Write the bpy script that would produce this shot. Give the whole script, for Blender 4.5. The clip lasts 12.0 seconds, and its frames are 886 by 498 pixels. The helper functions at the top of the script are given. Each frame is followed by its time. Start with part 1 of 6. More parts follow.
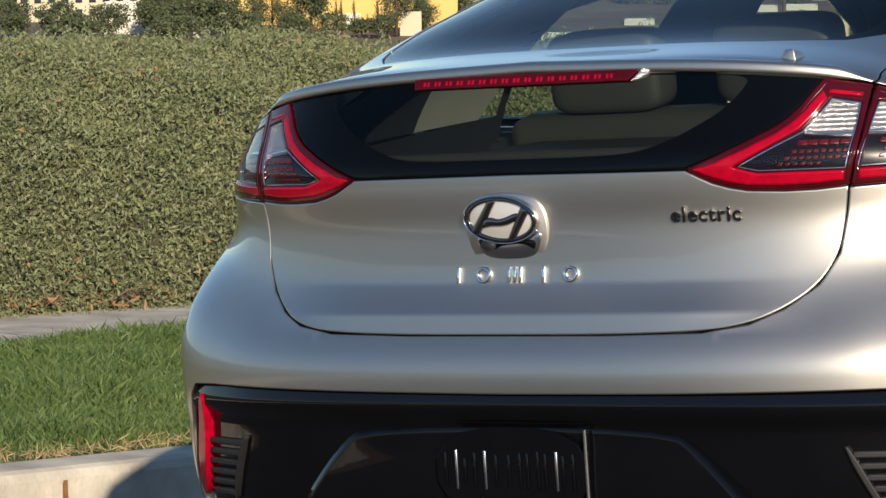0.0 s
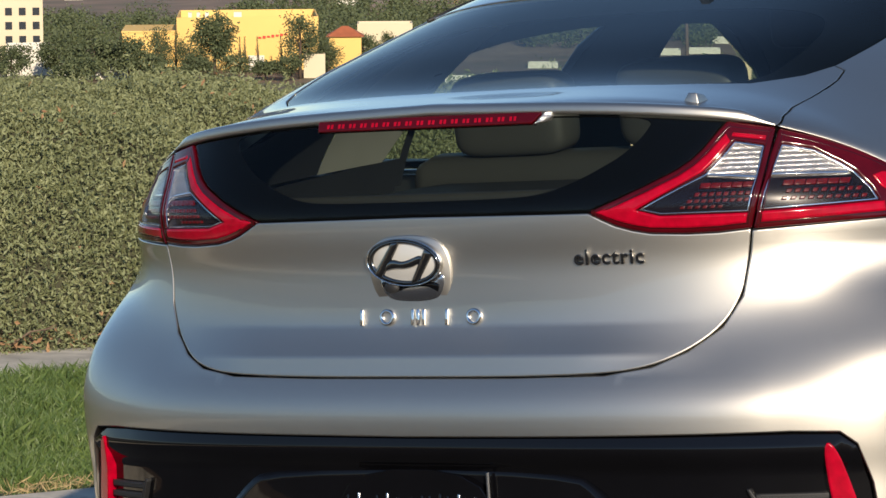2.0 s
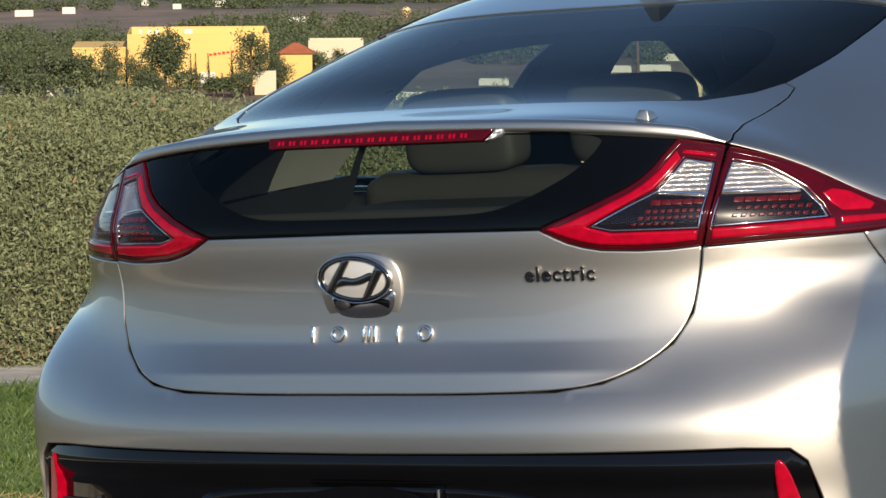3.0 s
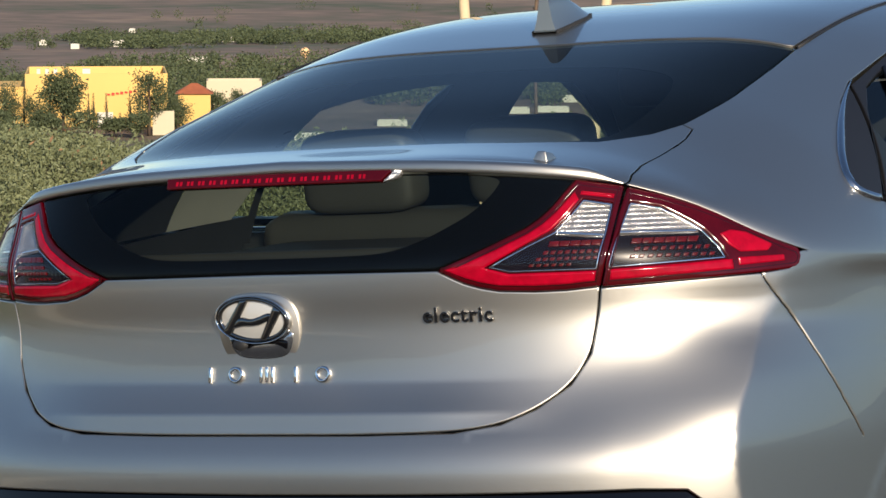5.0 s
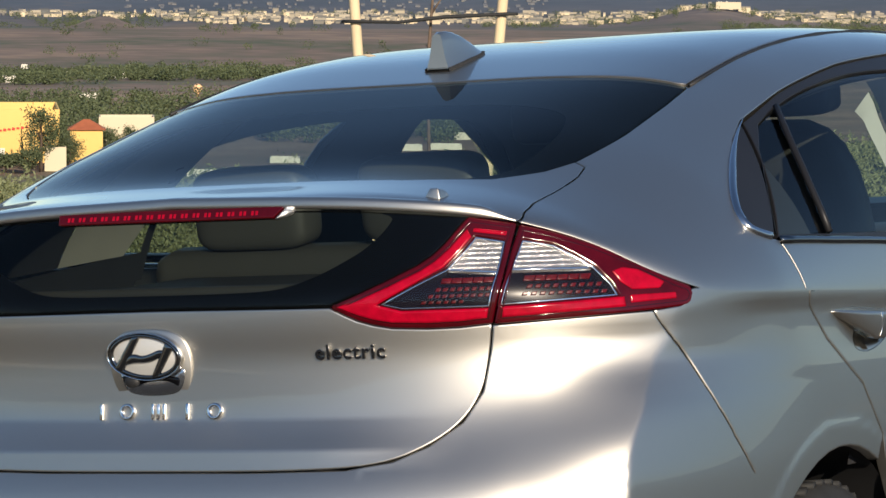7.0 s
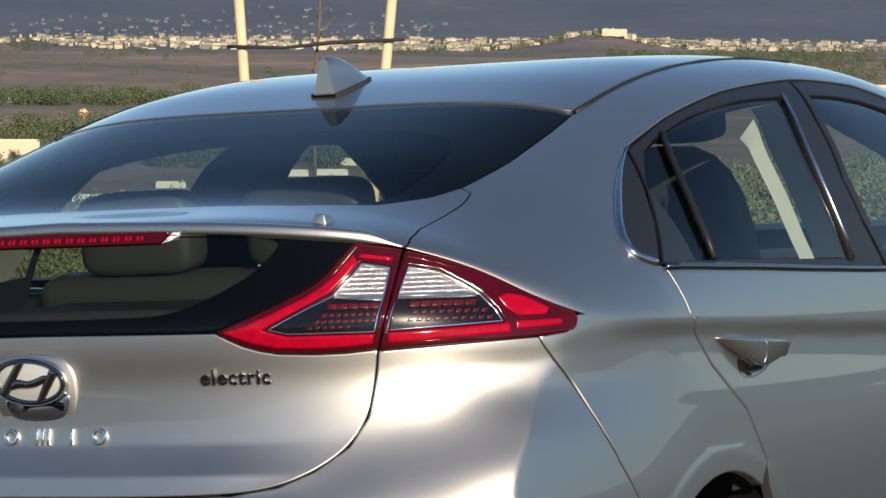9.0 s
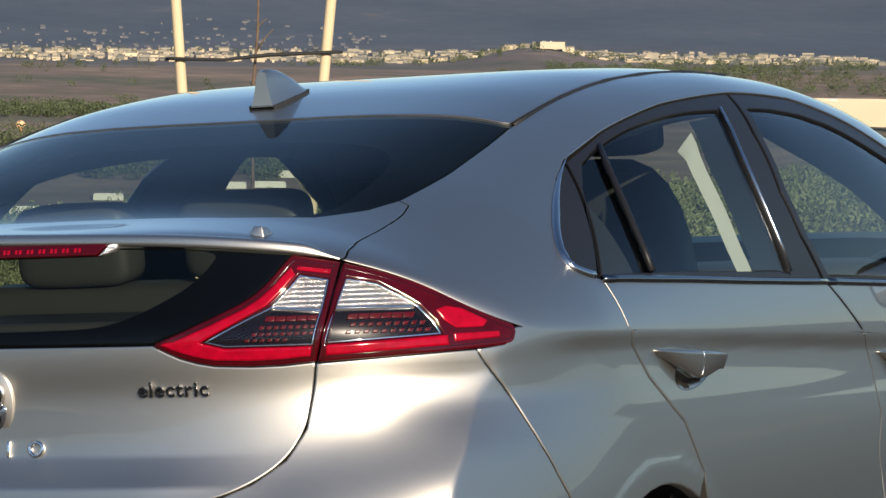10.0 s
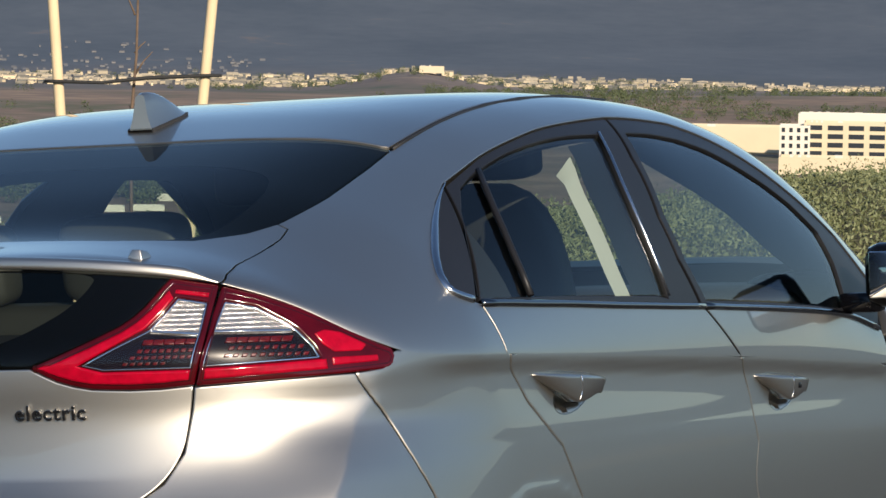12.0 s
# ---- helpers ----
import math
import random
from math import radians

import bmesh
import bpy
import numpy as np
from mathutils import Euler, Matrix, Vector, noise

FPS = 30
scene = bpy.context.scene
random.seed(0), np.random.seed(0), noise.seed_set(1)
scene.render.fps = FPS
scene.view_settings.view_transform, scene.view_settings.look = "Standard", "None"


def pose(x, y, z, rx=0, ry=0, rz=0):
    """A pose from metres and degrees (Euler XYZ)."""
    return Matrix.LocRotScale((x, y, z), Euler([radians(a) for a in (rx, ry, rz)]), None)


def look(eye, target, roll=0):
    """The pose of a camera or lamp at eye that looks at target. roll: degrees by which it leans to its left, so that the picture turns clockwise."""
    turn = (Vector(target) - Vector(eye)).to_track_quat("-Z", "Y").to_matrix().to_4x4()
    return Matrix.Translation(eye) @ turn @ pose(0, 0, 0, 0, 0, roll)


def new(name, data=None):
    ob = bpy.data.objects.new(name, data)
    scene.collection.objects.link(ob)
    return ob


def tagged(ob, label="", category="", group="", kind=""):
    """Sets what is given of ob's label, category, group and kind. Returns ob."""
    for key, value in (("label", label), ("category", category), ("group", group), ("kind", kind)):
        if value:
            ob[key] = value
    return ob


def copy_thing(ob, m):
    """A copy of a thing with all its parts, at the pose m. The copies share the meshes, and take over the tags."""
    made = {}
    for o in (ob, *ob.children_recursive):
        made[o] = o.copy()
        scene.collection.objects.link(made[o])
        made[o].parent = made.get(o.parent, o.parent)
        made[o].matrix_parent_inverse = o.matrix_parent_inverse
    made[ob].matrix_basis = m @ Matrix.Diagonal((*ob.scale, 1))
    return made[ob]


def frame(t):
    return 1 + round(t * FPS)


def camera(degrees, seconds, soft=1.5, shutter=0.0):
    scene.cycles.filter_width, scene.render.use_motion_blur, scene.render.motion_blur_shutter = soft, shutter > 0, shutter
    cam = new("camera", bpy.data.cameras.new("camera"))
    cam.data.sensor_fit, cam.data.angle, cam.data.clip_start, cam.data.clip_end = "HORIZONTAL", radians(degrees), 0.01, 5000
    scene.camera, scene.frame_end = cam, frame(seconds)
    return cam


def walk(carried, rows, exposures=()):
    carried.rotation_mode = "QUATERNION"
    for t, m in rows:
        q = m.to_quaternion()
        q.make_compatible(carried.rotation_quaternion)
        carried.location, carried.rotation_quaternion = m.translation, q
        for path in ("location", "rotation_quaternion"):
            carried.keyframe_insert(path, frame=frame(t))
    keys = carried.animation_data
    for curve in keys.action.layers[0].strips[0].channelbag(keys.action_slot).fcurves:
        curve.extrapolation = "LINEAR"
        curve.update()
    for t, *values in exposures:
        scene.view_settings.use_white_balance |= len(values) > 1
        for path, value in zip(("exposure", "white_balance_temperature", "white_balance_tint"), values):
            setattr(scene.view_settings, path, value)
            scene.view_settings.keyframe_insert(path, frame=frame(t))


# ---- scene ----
# The eye stays on one spot behind the car and turns: yaw to the left of the car's heading, pitch up, roll to the left.
EYE = (3.2402, -4.9854, 1.5679)
cam = camera(13.967, 12.0)
ROWS = [
    (0.0, 34.05, -6.94, -0.652), (0.5, 33.618, -6.771, -0.57), (1.0, 33.223, -6.602, -0.51), (1.5, 32.86, -6.43, -0.452),
    (2.0, 32.504, -6.282, -0.39), (2.5, 32.117, -6.154, -0.335), (3.0, 31.719, -6.018, -0.28), (5.0, 30.097, -5.377, -0.035),
    (5.5, 29.691, -5.213, 0.02), (6.0, 29.301, -5.04, 0.10), (6.5, 28.87, -4.899, 0.17), (7.0, 28.389, -4.786, 0.245),
    (9.0, 26.579, -4.365, 0.53), (9.5, 26.106, -4.256, 0.60), (10.0, 25.595, -4.157, 0.67), (10.5, 25.115, -4.075, 0.745),
    (11.0, 24.621, -3.971, 0.815), (11.5, 24.145, -3.862, 0.885), (12.0, 23.676, -3.751, 0.948),
]
walk(cam, [(t, pose(*EYE, 90 + pitch, 0, yaw) @ pose(0, 0, 0, 0, 0, roll)) for t, yaw, pitch, roll in ROWS])
scene.view_settings.exposure = 0.30

# ---- light: a low, warm sun from behind the eye's right, and a clear sky ----
SUN_FROM = Vector((0.69, -0.70, 0.39)).normalized()
world = bpy.data.worlds.new("sky")
scene.world = world
world.use_nodes = True
_n = world.node_tree.nodes
_sky = _n.new("ShaderNodeTexSky")
_sky.sky_type, _sky.sun_disc = "NISHITA", False
_sky.sun_elevation, _sky.sun_rotation = math.asin(SUN_FROM.z), math.atan2(SUN_FROM.x, SUN_FROM.y)
_sky.air_density, _sky.dust_density, _sky.ozone_density = 0.9, 0.1, 2.8
world.node_tree.links.new(_sky.outputs[0], _n["Background"].inputs[0])
_n["Background"].inputs[1].default_value = 0.11
_lamp = bpy.data.lights.new("sun", "SUN")
_lamp.energy, _lamp.angle, _lamp.color = 5.0, radians(0.5), (1.0, 0.855, 0.67)
new("sun", _lamp).matrix_world = look(SUN_FROM * 50, (0, 0, 0))


# ---- materials ----
def material(name, color, rough=0.5, metal=0.0, coat=0.0, vary=0.0, size=8.0, bump=0.0, bump_size=60.0, color2=None, spec=0.5, island=0.0, emit=None):
    m = bpy.data.materials.new(name)
    m.use_nodes = True
    nt = m.node_tree
    b = nt.nodes["Principled BSDF"]
    b.inputs["Roughness"].default_value, b.inputs["Metallic"].default_value = rough, metal
    b.inputs["Coat Weight"].default_value, b.inputs["Coat Roughness"].default_value = coat, 0.03
    b.inputs["Specular IOR Level"].default_value = spec
    b.inputs["Base Color"].default_value = (*color, 1)
    co = nt.nodes.new("ShaderNodeTexCoord")
    if vary or color2 or island:
        no = nt.nodes.new("ShaderNodeTexNoise")
        no.inputs["Scale"].default_value, no.inputs["Detail"].default_value = size, 5
        nt.links.new(co.outputs["Object"], no.inputs["Vector"])
        ramp = nt.nodes.new("ShaderNodeValToRGB")
        lo = color2 or tuple(c * (1 - vary) for c in color)
        ramp.color_ramp.elements[0].position, ramp.color_ramp.elements[1].position = 0.32, 0.68
        ramp.color_ramp.elements[0].color, ramp.color_ramp.elements[1].color = (*lo, 1), (*color, 1)
        out, fac = ramp.outputs[0], no.outputs[0]
        if island:
            geo, mix = nt.nodes.new("ShaderNodeNewGeometry"), nt.nodes.new("ShaderNodeMix")
            mix.inputs[0].default_value = island
            nt.links.new(no.outputs[0], mix.inputs[2])
            nt.links.new(geo.outputs["Random Per Island"], mix.inputs[3])
            fac = mix.outputs[0]
            ramp.color_ramp.elements[0].position, ramp.color_ramp.elements[1].position = 0.15, 0.85
        nt.links.new(fac, ramp.inputs[0])
        nt.links.new(out, b.inputs["Base Color"])
    if bump:
        nb, bp = nt.nodes.new("ShaderNodeTexNoise"), nt.nodes.new("ShaderNodeBump")
        nb.inputs["Scale"].default_value, nb.inputs["Detail"].default_value = bump_size, 4
        nt.links.new(co.outputs["Object"], nb.inputs["Vector"])
        nt.links.new(nb.outputs[0], bp.inputs["Height"])
        bp.inputs["Strength"].default_value, bp.inputs["Distance"].default_value = 1.0, bump
        nt.links.new(bp.outputs[0], b.inputs["Normal"])
    if emit:
        b.inputs["Emission Color"].default_value, b.inputs["Emission Strength"].default_value = (*emit[:3], 1), emit[3]
    return m


def sheen(nt, base=0.04, power=4.0):
    """How much a clear surface mirrors: little face on, all at a glance."""
    lw, pw, ma = nt.nodes.new("ShaderNodeLayerWeight"), nt.nodes.new("ShaderNodeMath"), nt.nodes.new("ShaderNodeMath")
    lw.inputs[0].default_value = 0.5
    pw.operation, ma.operation = "POWER", "MULTIPLY_ADD"
    pw.inputs[1].default_value = power
    ma.inputs[1].default_value, ma.inputs[2].default_value = 1 - base, base
    nt.links.new(lw.outputs["Facing"], pw.inputs[0])
    nt.links.new(pw.outputs[0], ma.inputs[0])
    return ma.outputs[0]


def glazing(name, tint, gloss=0.01, base=0.06, power=5.0):
    """Thin tinted glass: it mirrors at a glance and lets the rest through."""
    m = bpy.data.materials.new(name)
    m.use_nodes = True
    nt = m.node_tree
    nt.nodes.remove(nt.nodes["Principled BSDF"])
    tr, gl, mx = (nt.nodes.new("ShaderNode" + k) for k in ("BsdfTransparent", "BsdfGlossy", "MixShader"))
    tr.inputs[0].default_value = (*tint, 1)
    gl.inputs["Roughness"].default_value = gloss
    nt.links.new(sheen(nt, base, power), mx.inputs[0])
    nt.links.new(tr.outputs[0], mx.inputs[1])
    nt.links.new(gl.outputs[0], mx.inputs[2])
    nt.links.new(mx.outputs[0], nt.nodes["Material Output"].inputs[0])
    return m


def car_paint(name, color, flake=0.43, diffuse=0.045):
    """Metallic paint: a broad glow from the flakes, some scattered light, and a hard clear coat."""
    m = bpy.data.materials.new(name)
    m.use_nodes = True
    nt = m.node_tree
    nt.nodes.remove(nt.nodes["Principled BSDF"])
    fl, br, di, co, m0, m1, m2 = (nt.nodes.new("ShaderNode" + k) for k in ("BsdfGlossy", "BsdfGlossy", "BsdfDiffuse", "BsdfGlossy", "MixShader", "MixShader", "MixShader"))
    tc, no, ramp, vo, bp = (nt.nodes.new("ShaderNode" + k) for k in ("TexCoord", "TexNoise", "ValToRGB", "TexNoise", "Bump"))
    no.inputs["Scale"].default_value, no.inputs["Detail"].default_value = 2.5, 6
    ramp.color_ramp.elements[0].color = (*[c * 0.94 for c in color], 1)
    ramp.color_ramp.elements[1].color = (*color, 1)
    nt.links.new(tc.outputs["Object"], no.inputs["Vector"])
    nt.links.new(no.outputs[0], ramp.inputs[0])
    vo.inputs["Scale"].default_value, vo.inputs["Detail"].default_value = 1800, 2
    nt.links.new(tc.outputs["Object"], vo.inputs["Vector"])
    nt.links.new(vo.outputs[0], bp.inputs["Height"])
    bp.inputs["Strength"].default_value, bp.inputs["Distance"].default_value = 0.5, 0.00005
    nt.links.new(bp.outputs[0], fl.inputs["Normal"])
    fl.distribution, br.distribution, co.distribution = "BECKMANN", "BECKMANN", "GGX"
    br.inputs["Roughness"].default_value = 0.60
    nt.links.new(bp.outputs[0], br.inputs["Normal"])
    fl.inputs["Roughness"].default_value, co.inputs["Roughness"].default_value = flake, 0.02
    for node in (fl, br, di):
        nt.links.new(ramp.outputs[0], node.inputs["Color"])
    m1.inputs[0].default_value = diffuse
    m0.inputs[0].default_value = 0.36
    nt.links.new(fl.outputs[0], m0.inputs[1])
    nt.links.new(br.outputs[0], m0.inputs[2])
    nt.links.new(m0.outputs[0], m1.inputs[1])
    nt.links.new(di.outputs[0], m1.inputs[2])
    nt.links.new(sheen(nt, 0.05, 5.0), m2.inputs[0])
    nt.links.new(m1.outputs[0], m2.inputs[1])
    nt.links.new(co.outputs[0], m2.inputs[2])
    nt.links.new(m2.outputs[0], nt.nodes["Material Output"].inputs[0])
    return m


PAINT = car_paint("silver_paint", (0.575, 0.545, 0.490))
GLOSS_BLACK = material("gloss_black", (0.003, 0.003, 0.004), 0.04, 0.0, 0.0, vary=0.2, spec=0.35)
MATT_BLACK = material("matt_black", (0.012, 0.012, 0.013), 0.6, vary=0.2, bump=0.0003, bump_size=400)
FRAME_BLACK = material("window_frame_black", (0.012, 0.012, 0.014), 0.45, vary=0.15, spec=0.35)
RUBBER = material("rubber", (0.018, 0.018, 0.018), 0.75, vary=0.3, size=30, bump=0.0006, bump_size=150)
CHROME = material("chrome", (0.80, 0.80, 0.80), 0.06, 1.0, vary=0.03)
# dark belt strips; on the badges the darkness stands for mirrored dark ground
DARKENED_CHROME = material("darkened_chrome", (0.22, 0.215, 0.21), 0.10, 1.0, vary=0.05)
SATIN = material("satin_chrome", (0.55, 0.56, 0.58), 0.22, 1.0, vary=0.04)
BADGE_DISC = material("badge_disc", (0.62, 0.61, 0.58), 0.35, 0.35, vary=0.05)
RED_LENS = material("red_lens", (0.062, 0.0003, 0.003), 0.08, vary=0.35, size=25, spec=0.4)
DEEP_RED = material("deep_red_lens", (0.035, 0.0003, 0.001), 0.12, vary=0.3, size=40)
BRIGHT_RED = material("bright_red_guide", (0.37, 0.0006, 0.016), 0.12, vary=0.30, size=60, spec=0.3)
DIODE_RED = material("red_diode", (0.10, 0.0008, 0.004), 0.3, vary=0.5, size=150, spec=0.3)
LAMP_DARK = material("lamp_dark", (0.006, 0.005, 0.009), 0.25, 0.0, 0.0, vary=0.3, size=40, spec=0.15)
SMOKED = glazing("smoked_glass", (0.55, 0.59, 0.56), 0.01, 0.025)
REAR_GLASS = glazing("rear_glass", (0.62, 0.70, 0.68), 0.01, 0.025, 7.5)
SIDE_GLASS = glazing("side_glass", (0.74, 0.81, 0.76), 0.01, 0.03)
CLEAR = glazing("clear_lens", (0.96, 0.94, 0.94), 0.01, 0.022)
LEATHER = material("grey_leather", (0.060, 0.058, 0.052), 0.5, vary=0.15, size=6, bump=0.0006, bump_size=300)
DARK_TRIM = material("dark_trim", (0.025, 0.025, 0.028), 0.6, vary=0.2, bump=0.0004, bump_size=300)
GREY_TRIM = material("grey_trim", (0.11, 0.11, 0.105), 0.7, vary=0.1)
PALE_TRIM = material("pale_trim", (0.30, 0.285, 0.255), 0.7, vary=0.1)
LINING = material("sunlit_pillar_cloth", (0.58, 0.56, 0.50), 0.8, vary=0.08)
ASPHALT = material("asphalt", (0.066, 0.063, 0.059), 0.85, vary=0.4, size=2.0, bump=0.004, bump_size=120)
CONCRETE = material("concrete", (0.58, 0.53, 0.44), 0.9, size=6.0, color2=(0.33, 0.30, 0.25), bump=0.003, bump_size=60)
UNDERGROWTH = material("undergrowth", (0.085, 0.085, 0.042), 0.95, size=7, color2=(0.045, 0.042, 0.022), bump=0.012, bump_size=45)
LEAF = material("hedge_leaf", (0.225, 0.238, 0.112), 0.6, size=2.2, color2=(0.105, 0.125, 0.055), island=0.45)
DEAD_LEAF = material("dry_leaf", (0.31, 0.18, 0.085), 0.7, size=2.0, color2=(0.22, 0.12, 0.06), island=0.6)
TWIG = material("twig", (0.16, 0.11, 0.075), 0.9, vary=0.4, size=20)
GRASS = material("grass_blade", (0.120, 0.170, 0.045), 0.5, size=3.0, color2=(0.040, 0.080, 0.018), island=0.6)
RIBBED = material("lamp_reflector_ribs", (0.66, 0.65, 0.63), 0.22, 0.8, 0.0, vary=0.30, size=55)
_rt = RIBBED.node_tree
_wc, _sum = _rt.nodes.new("ShaderNodeTexCoord"), _rt.nodes.new("ShaderNodeMath")
for _dir, _sc, _k in (("X", 120, 0), ("Z", 40, 1)):
    _wv = _rt.nodes.new("ShaderNodeTexWave")
    _wv.bands_direction = _dir
    _wv.inputs["Scale"].default_value, _wv.inputs["Distortion"].default_value, _wv.inputs["Detail"].default_value, _wv.inputs["Detail Scale"].default_value = _sc, 0.5, 2, 20
    _rt.links.new(_wc.outputs["Object"], _wv.inputs["Vector"])
    _rt.links.new(_wv.outputs["Fac"], _sum.inputs[_k])
_wb = _rt.nodes.new("ShaderNodeBump")
_wb.inputs["Strength"].default_value, _wb.inputs["Distance"].default_value = 1.0, 0.0008
_rt.links.new(_sum.outputs[0], _wb.inputs["Height"])
_rt.links.new(_wb.outputs[0], _rt.nodes["Principled BSDF"].inputs["Normal"])
FRIT = material("black_glass_print", (0.002, 0.002, 0.0025), 0.8, vary=0.2, spec=0.1)
TURF = material("turf", (0.05, 0.075, 0.02), 0.95, vary=0.5, size=20, bump=0.01, bump_size=60)
TIMBER = material("stake_timber", (0.70, 0.55, 0.34), 0.8, size=5, color2=(0.62, 0.48, 0.30), bump=0.001, bump_size=40)
RUST = material("rust_stain", (0.27, 0.12, 0.04), 0.9, vary=0.5, size=25)

# ---- shape of the car's skin, in the car's own metres: x right, y ahead from the tail, z up ----
def curve(*pairs, soft=0.0):
    """A smooth curve through (position, value) pairs; soft: the width over which its bends are eased."""
    px, py = np.array(pairs[0::2], float), np.array(pairs[1::2], float)
    h, d = np.diff(px), np.diff(py) / np.diff(px)
    m = np.zeros(len(px))
    m[0], m[-1] = d[0], d[-1]
    for i in range(1, len(px) - 1):
        if d[i - 1] * d[i] > 0:
            w1, w2 = 2 * h[i] + h[i - 1], h[i] + 2 * h[i - 1]
            m[i] = (w1 + w2) / (w1 / d[i - 1] + w2 / d[i])

    def value(x):
        x = np.clip(np.asarray(x, float), px[0], px[-1])
        i = np.clip(np.searchsorted(px, x) - 1, 0, len(px) - 2)
        t = (x - px[i]) / h[i]
        return ((1 + 2 * t) * (1 - t) ** 2 * py[i] + t * (1 - t) ** 2 * h[i] * m[i]
                + t * t * (3 - 2 * t) * py[i + 1] + t * t * (t - 1) * h[i] * m[i + 1])
    if not soft:
        return value
    gx = np.linspace(px[0] - 4 * soft, px[-1] + 4 * soft, 1601)
    gs = gx[1] - gx[0]
    kern = np.exp(-0.5 * (np.arange(-4 * soft, 4 * soft + gs, gs) / soft) ** 2)
    gv = value(gx) + np.where(gx < px[0], (gx - px[0]) * m[0], 0) + np.where(gx > px[-1], (gx - px[-1]) * m[-1], 0)
    gy = np.convolve(np.pad(gv, len(kern) // 2, mode="edge"), kern / kern.sum(), "valid")[:len(gx)]
    return lambda x: np.interp(x, gx, gy)


TAIL_Y = curve(0.15, 0.16, 0.30, 0.09, 0.42, 0.045, 0.52, 0.025, 0.585, 0.007, 0.632, 0.003, 0.670, 0.017, 0.70, 0.038, 0.735, 0.060, 0.765, 0.0725, 0.79, 0.0775, 0.87, 0.079,
               0.93, 0.071, 0.962, 0.070, 1.03, 0.098, 1.09, 0.125, 1.13, 0.14, soft=0.014)
HALF_W = curve(0.15, 0.87, 0.35, 0.902, 0.55, 0.908, 0.66, 0.91, 0.76, 0.905, 0.86, 0.897, 0.94, 0.893, 1.05, 0.875, 1.13, 0.86, soft=0.03)
CORNER_N = curve(0.15, 4.4, 0.45, 3.8, 0.60, 2.95, 0.70, 3.0, 0.80, 2.7, 0.92, 3.0, 1.0, 3.6, 1.08, 4.0, 1.13, 4.2, soft=0.035)
CORNER_L = curve(0.15, 0.48, 0.66, 0.42, 0.70, 0.424, 0.75, 0.435, 0.80, 0.467, 0.85, 0.54, 0.92, 0.60, 1.0, 0.70, 1.08, 0.80, 1.13, 0.82, soft=0.035)
NOSE_Y = curve(0.15, 4.36, 0.40, 4.45, 0.60, 4.47, 0.75, 4.36, 0.85, 4.15, 1.13, 3.6)
SIDE_Y = 0.85                                  # where the straight side begins to close towards the tail
SIDE_CUT = curve(0.15, 0.21, 0.65, 0.21, 0.72, 0.23, 0.76, 0.25, 0.79, 0.28, 0.83, 0.35, 0.86, 0.40, 0.90, 0.40, 0.94, 0.385, 0.97, 0.40, 1.13, 0.40, soft=0.008)
FOLD_RISE = curve(0.15, 0.0, 0.605, 0.0, 0.66, 0.30, 0.74, 0.90, 0.80, 1.0, 0.86, 0.75, 0.925, 0.0, 1.13, 0.0, soft=0.01)
CORNER_SWELL = curve(0.15, 0.006, 0.60, 0.012, 0.66, 0.013, 0.73, 0.004, 0.80, -0.010, 0.85, -0.021, 0.89, -0.011, 0.93, 0.0, 1.13, 0.0, soft=0.012)
ARCH_FLARE = 0.415
SHOULDER_Z = curve(0.0, 1.136, 0.30, 1.128, 0.52, 1.113, 0.61, 1.101, 0.66, 1.087, 0.714, 1.071, 0.779, 1.047, 0.87, 1.004, 0.947, 0.976, 1.0, 0.962, 1.30, 0.950, 2.5, 0.908, 3.5, 0.862, 4.0, 0.84,
                   4.9, 0.76, 5.6, 0.74, soft=0.016)
ROOF_Z = curve(0.10, 1.140, 0.20, 1.153, 0.36, 1.174, 0.43, 1.19, 0.62, 1.25, 0.85, 1.317, 1.0, 1.358, 1.08, 1.378, 1.27, 1.421, 1.6, 1.460, 2.0, 1.474,
               2.3, 1.470, 2.6, 1.443, 2.85, 1.390, 3.05, 1.315, 3.35, 1.155, 3.60, 0.99, 3.9, 0.93, 4.2, 0.88, 4.47, 0.75, soft=0.05)
ROOF_N = curve(0.10, 3.4, 0.60, 3.9, 1.0, 4.6, 1.4, 5.2, 2.1, 6.4, 2.6, 6.4, 3.5, 6.0, 4.47, 4.0, soft=0.12)

# arc length along a reference outline, so that u runs in metres round the tail and along the side
_f = np.linspace(0, math.pi / 2, 4001)
_rx, _ry = 0.9 * np.sin(_f), 0.6 * (1 - np.sqrt(np.maximum(1 - np.sin(_f) ** 3.0, 0)))
_arc = np.concatenate(([0], np.cumsum(np.hypot(np.diff(_rx), np.diff(_ry)))))
U_SIDE = float(_arc[-1])                       # where the tail's curve ends and the straight side begins
Y_FRONT = 3.35                                 # where the side bends in towards the nose


def smooth_step(t):
    t = np.clip(t, 0, 1)
    return t * t * (3 - 2 * t)


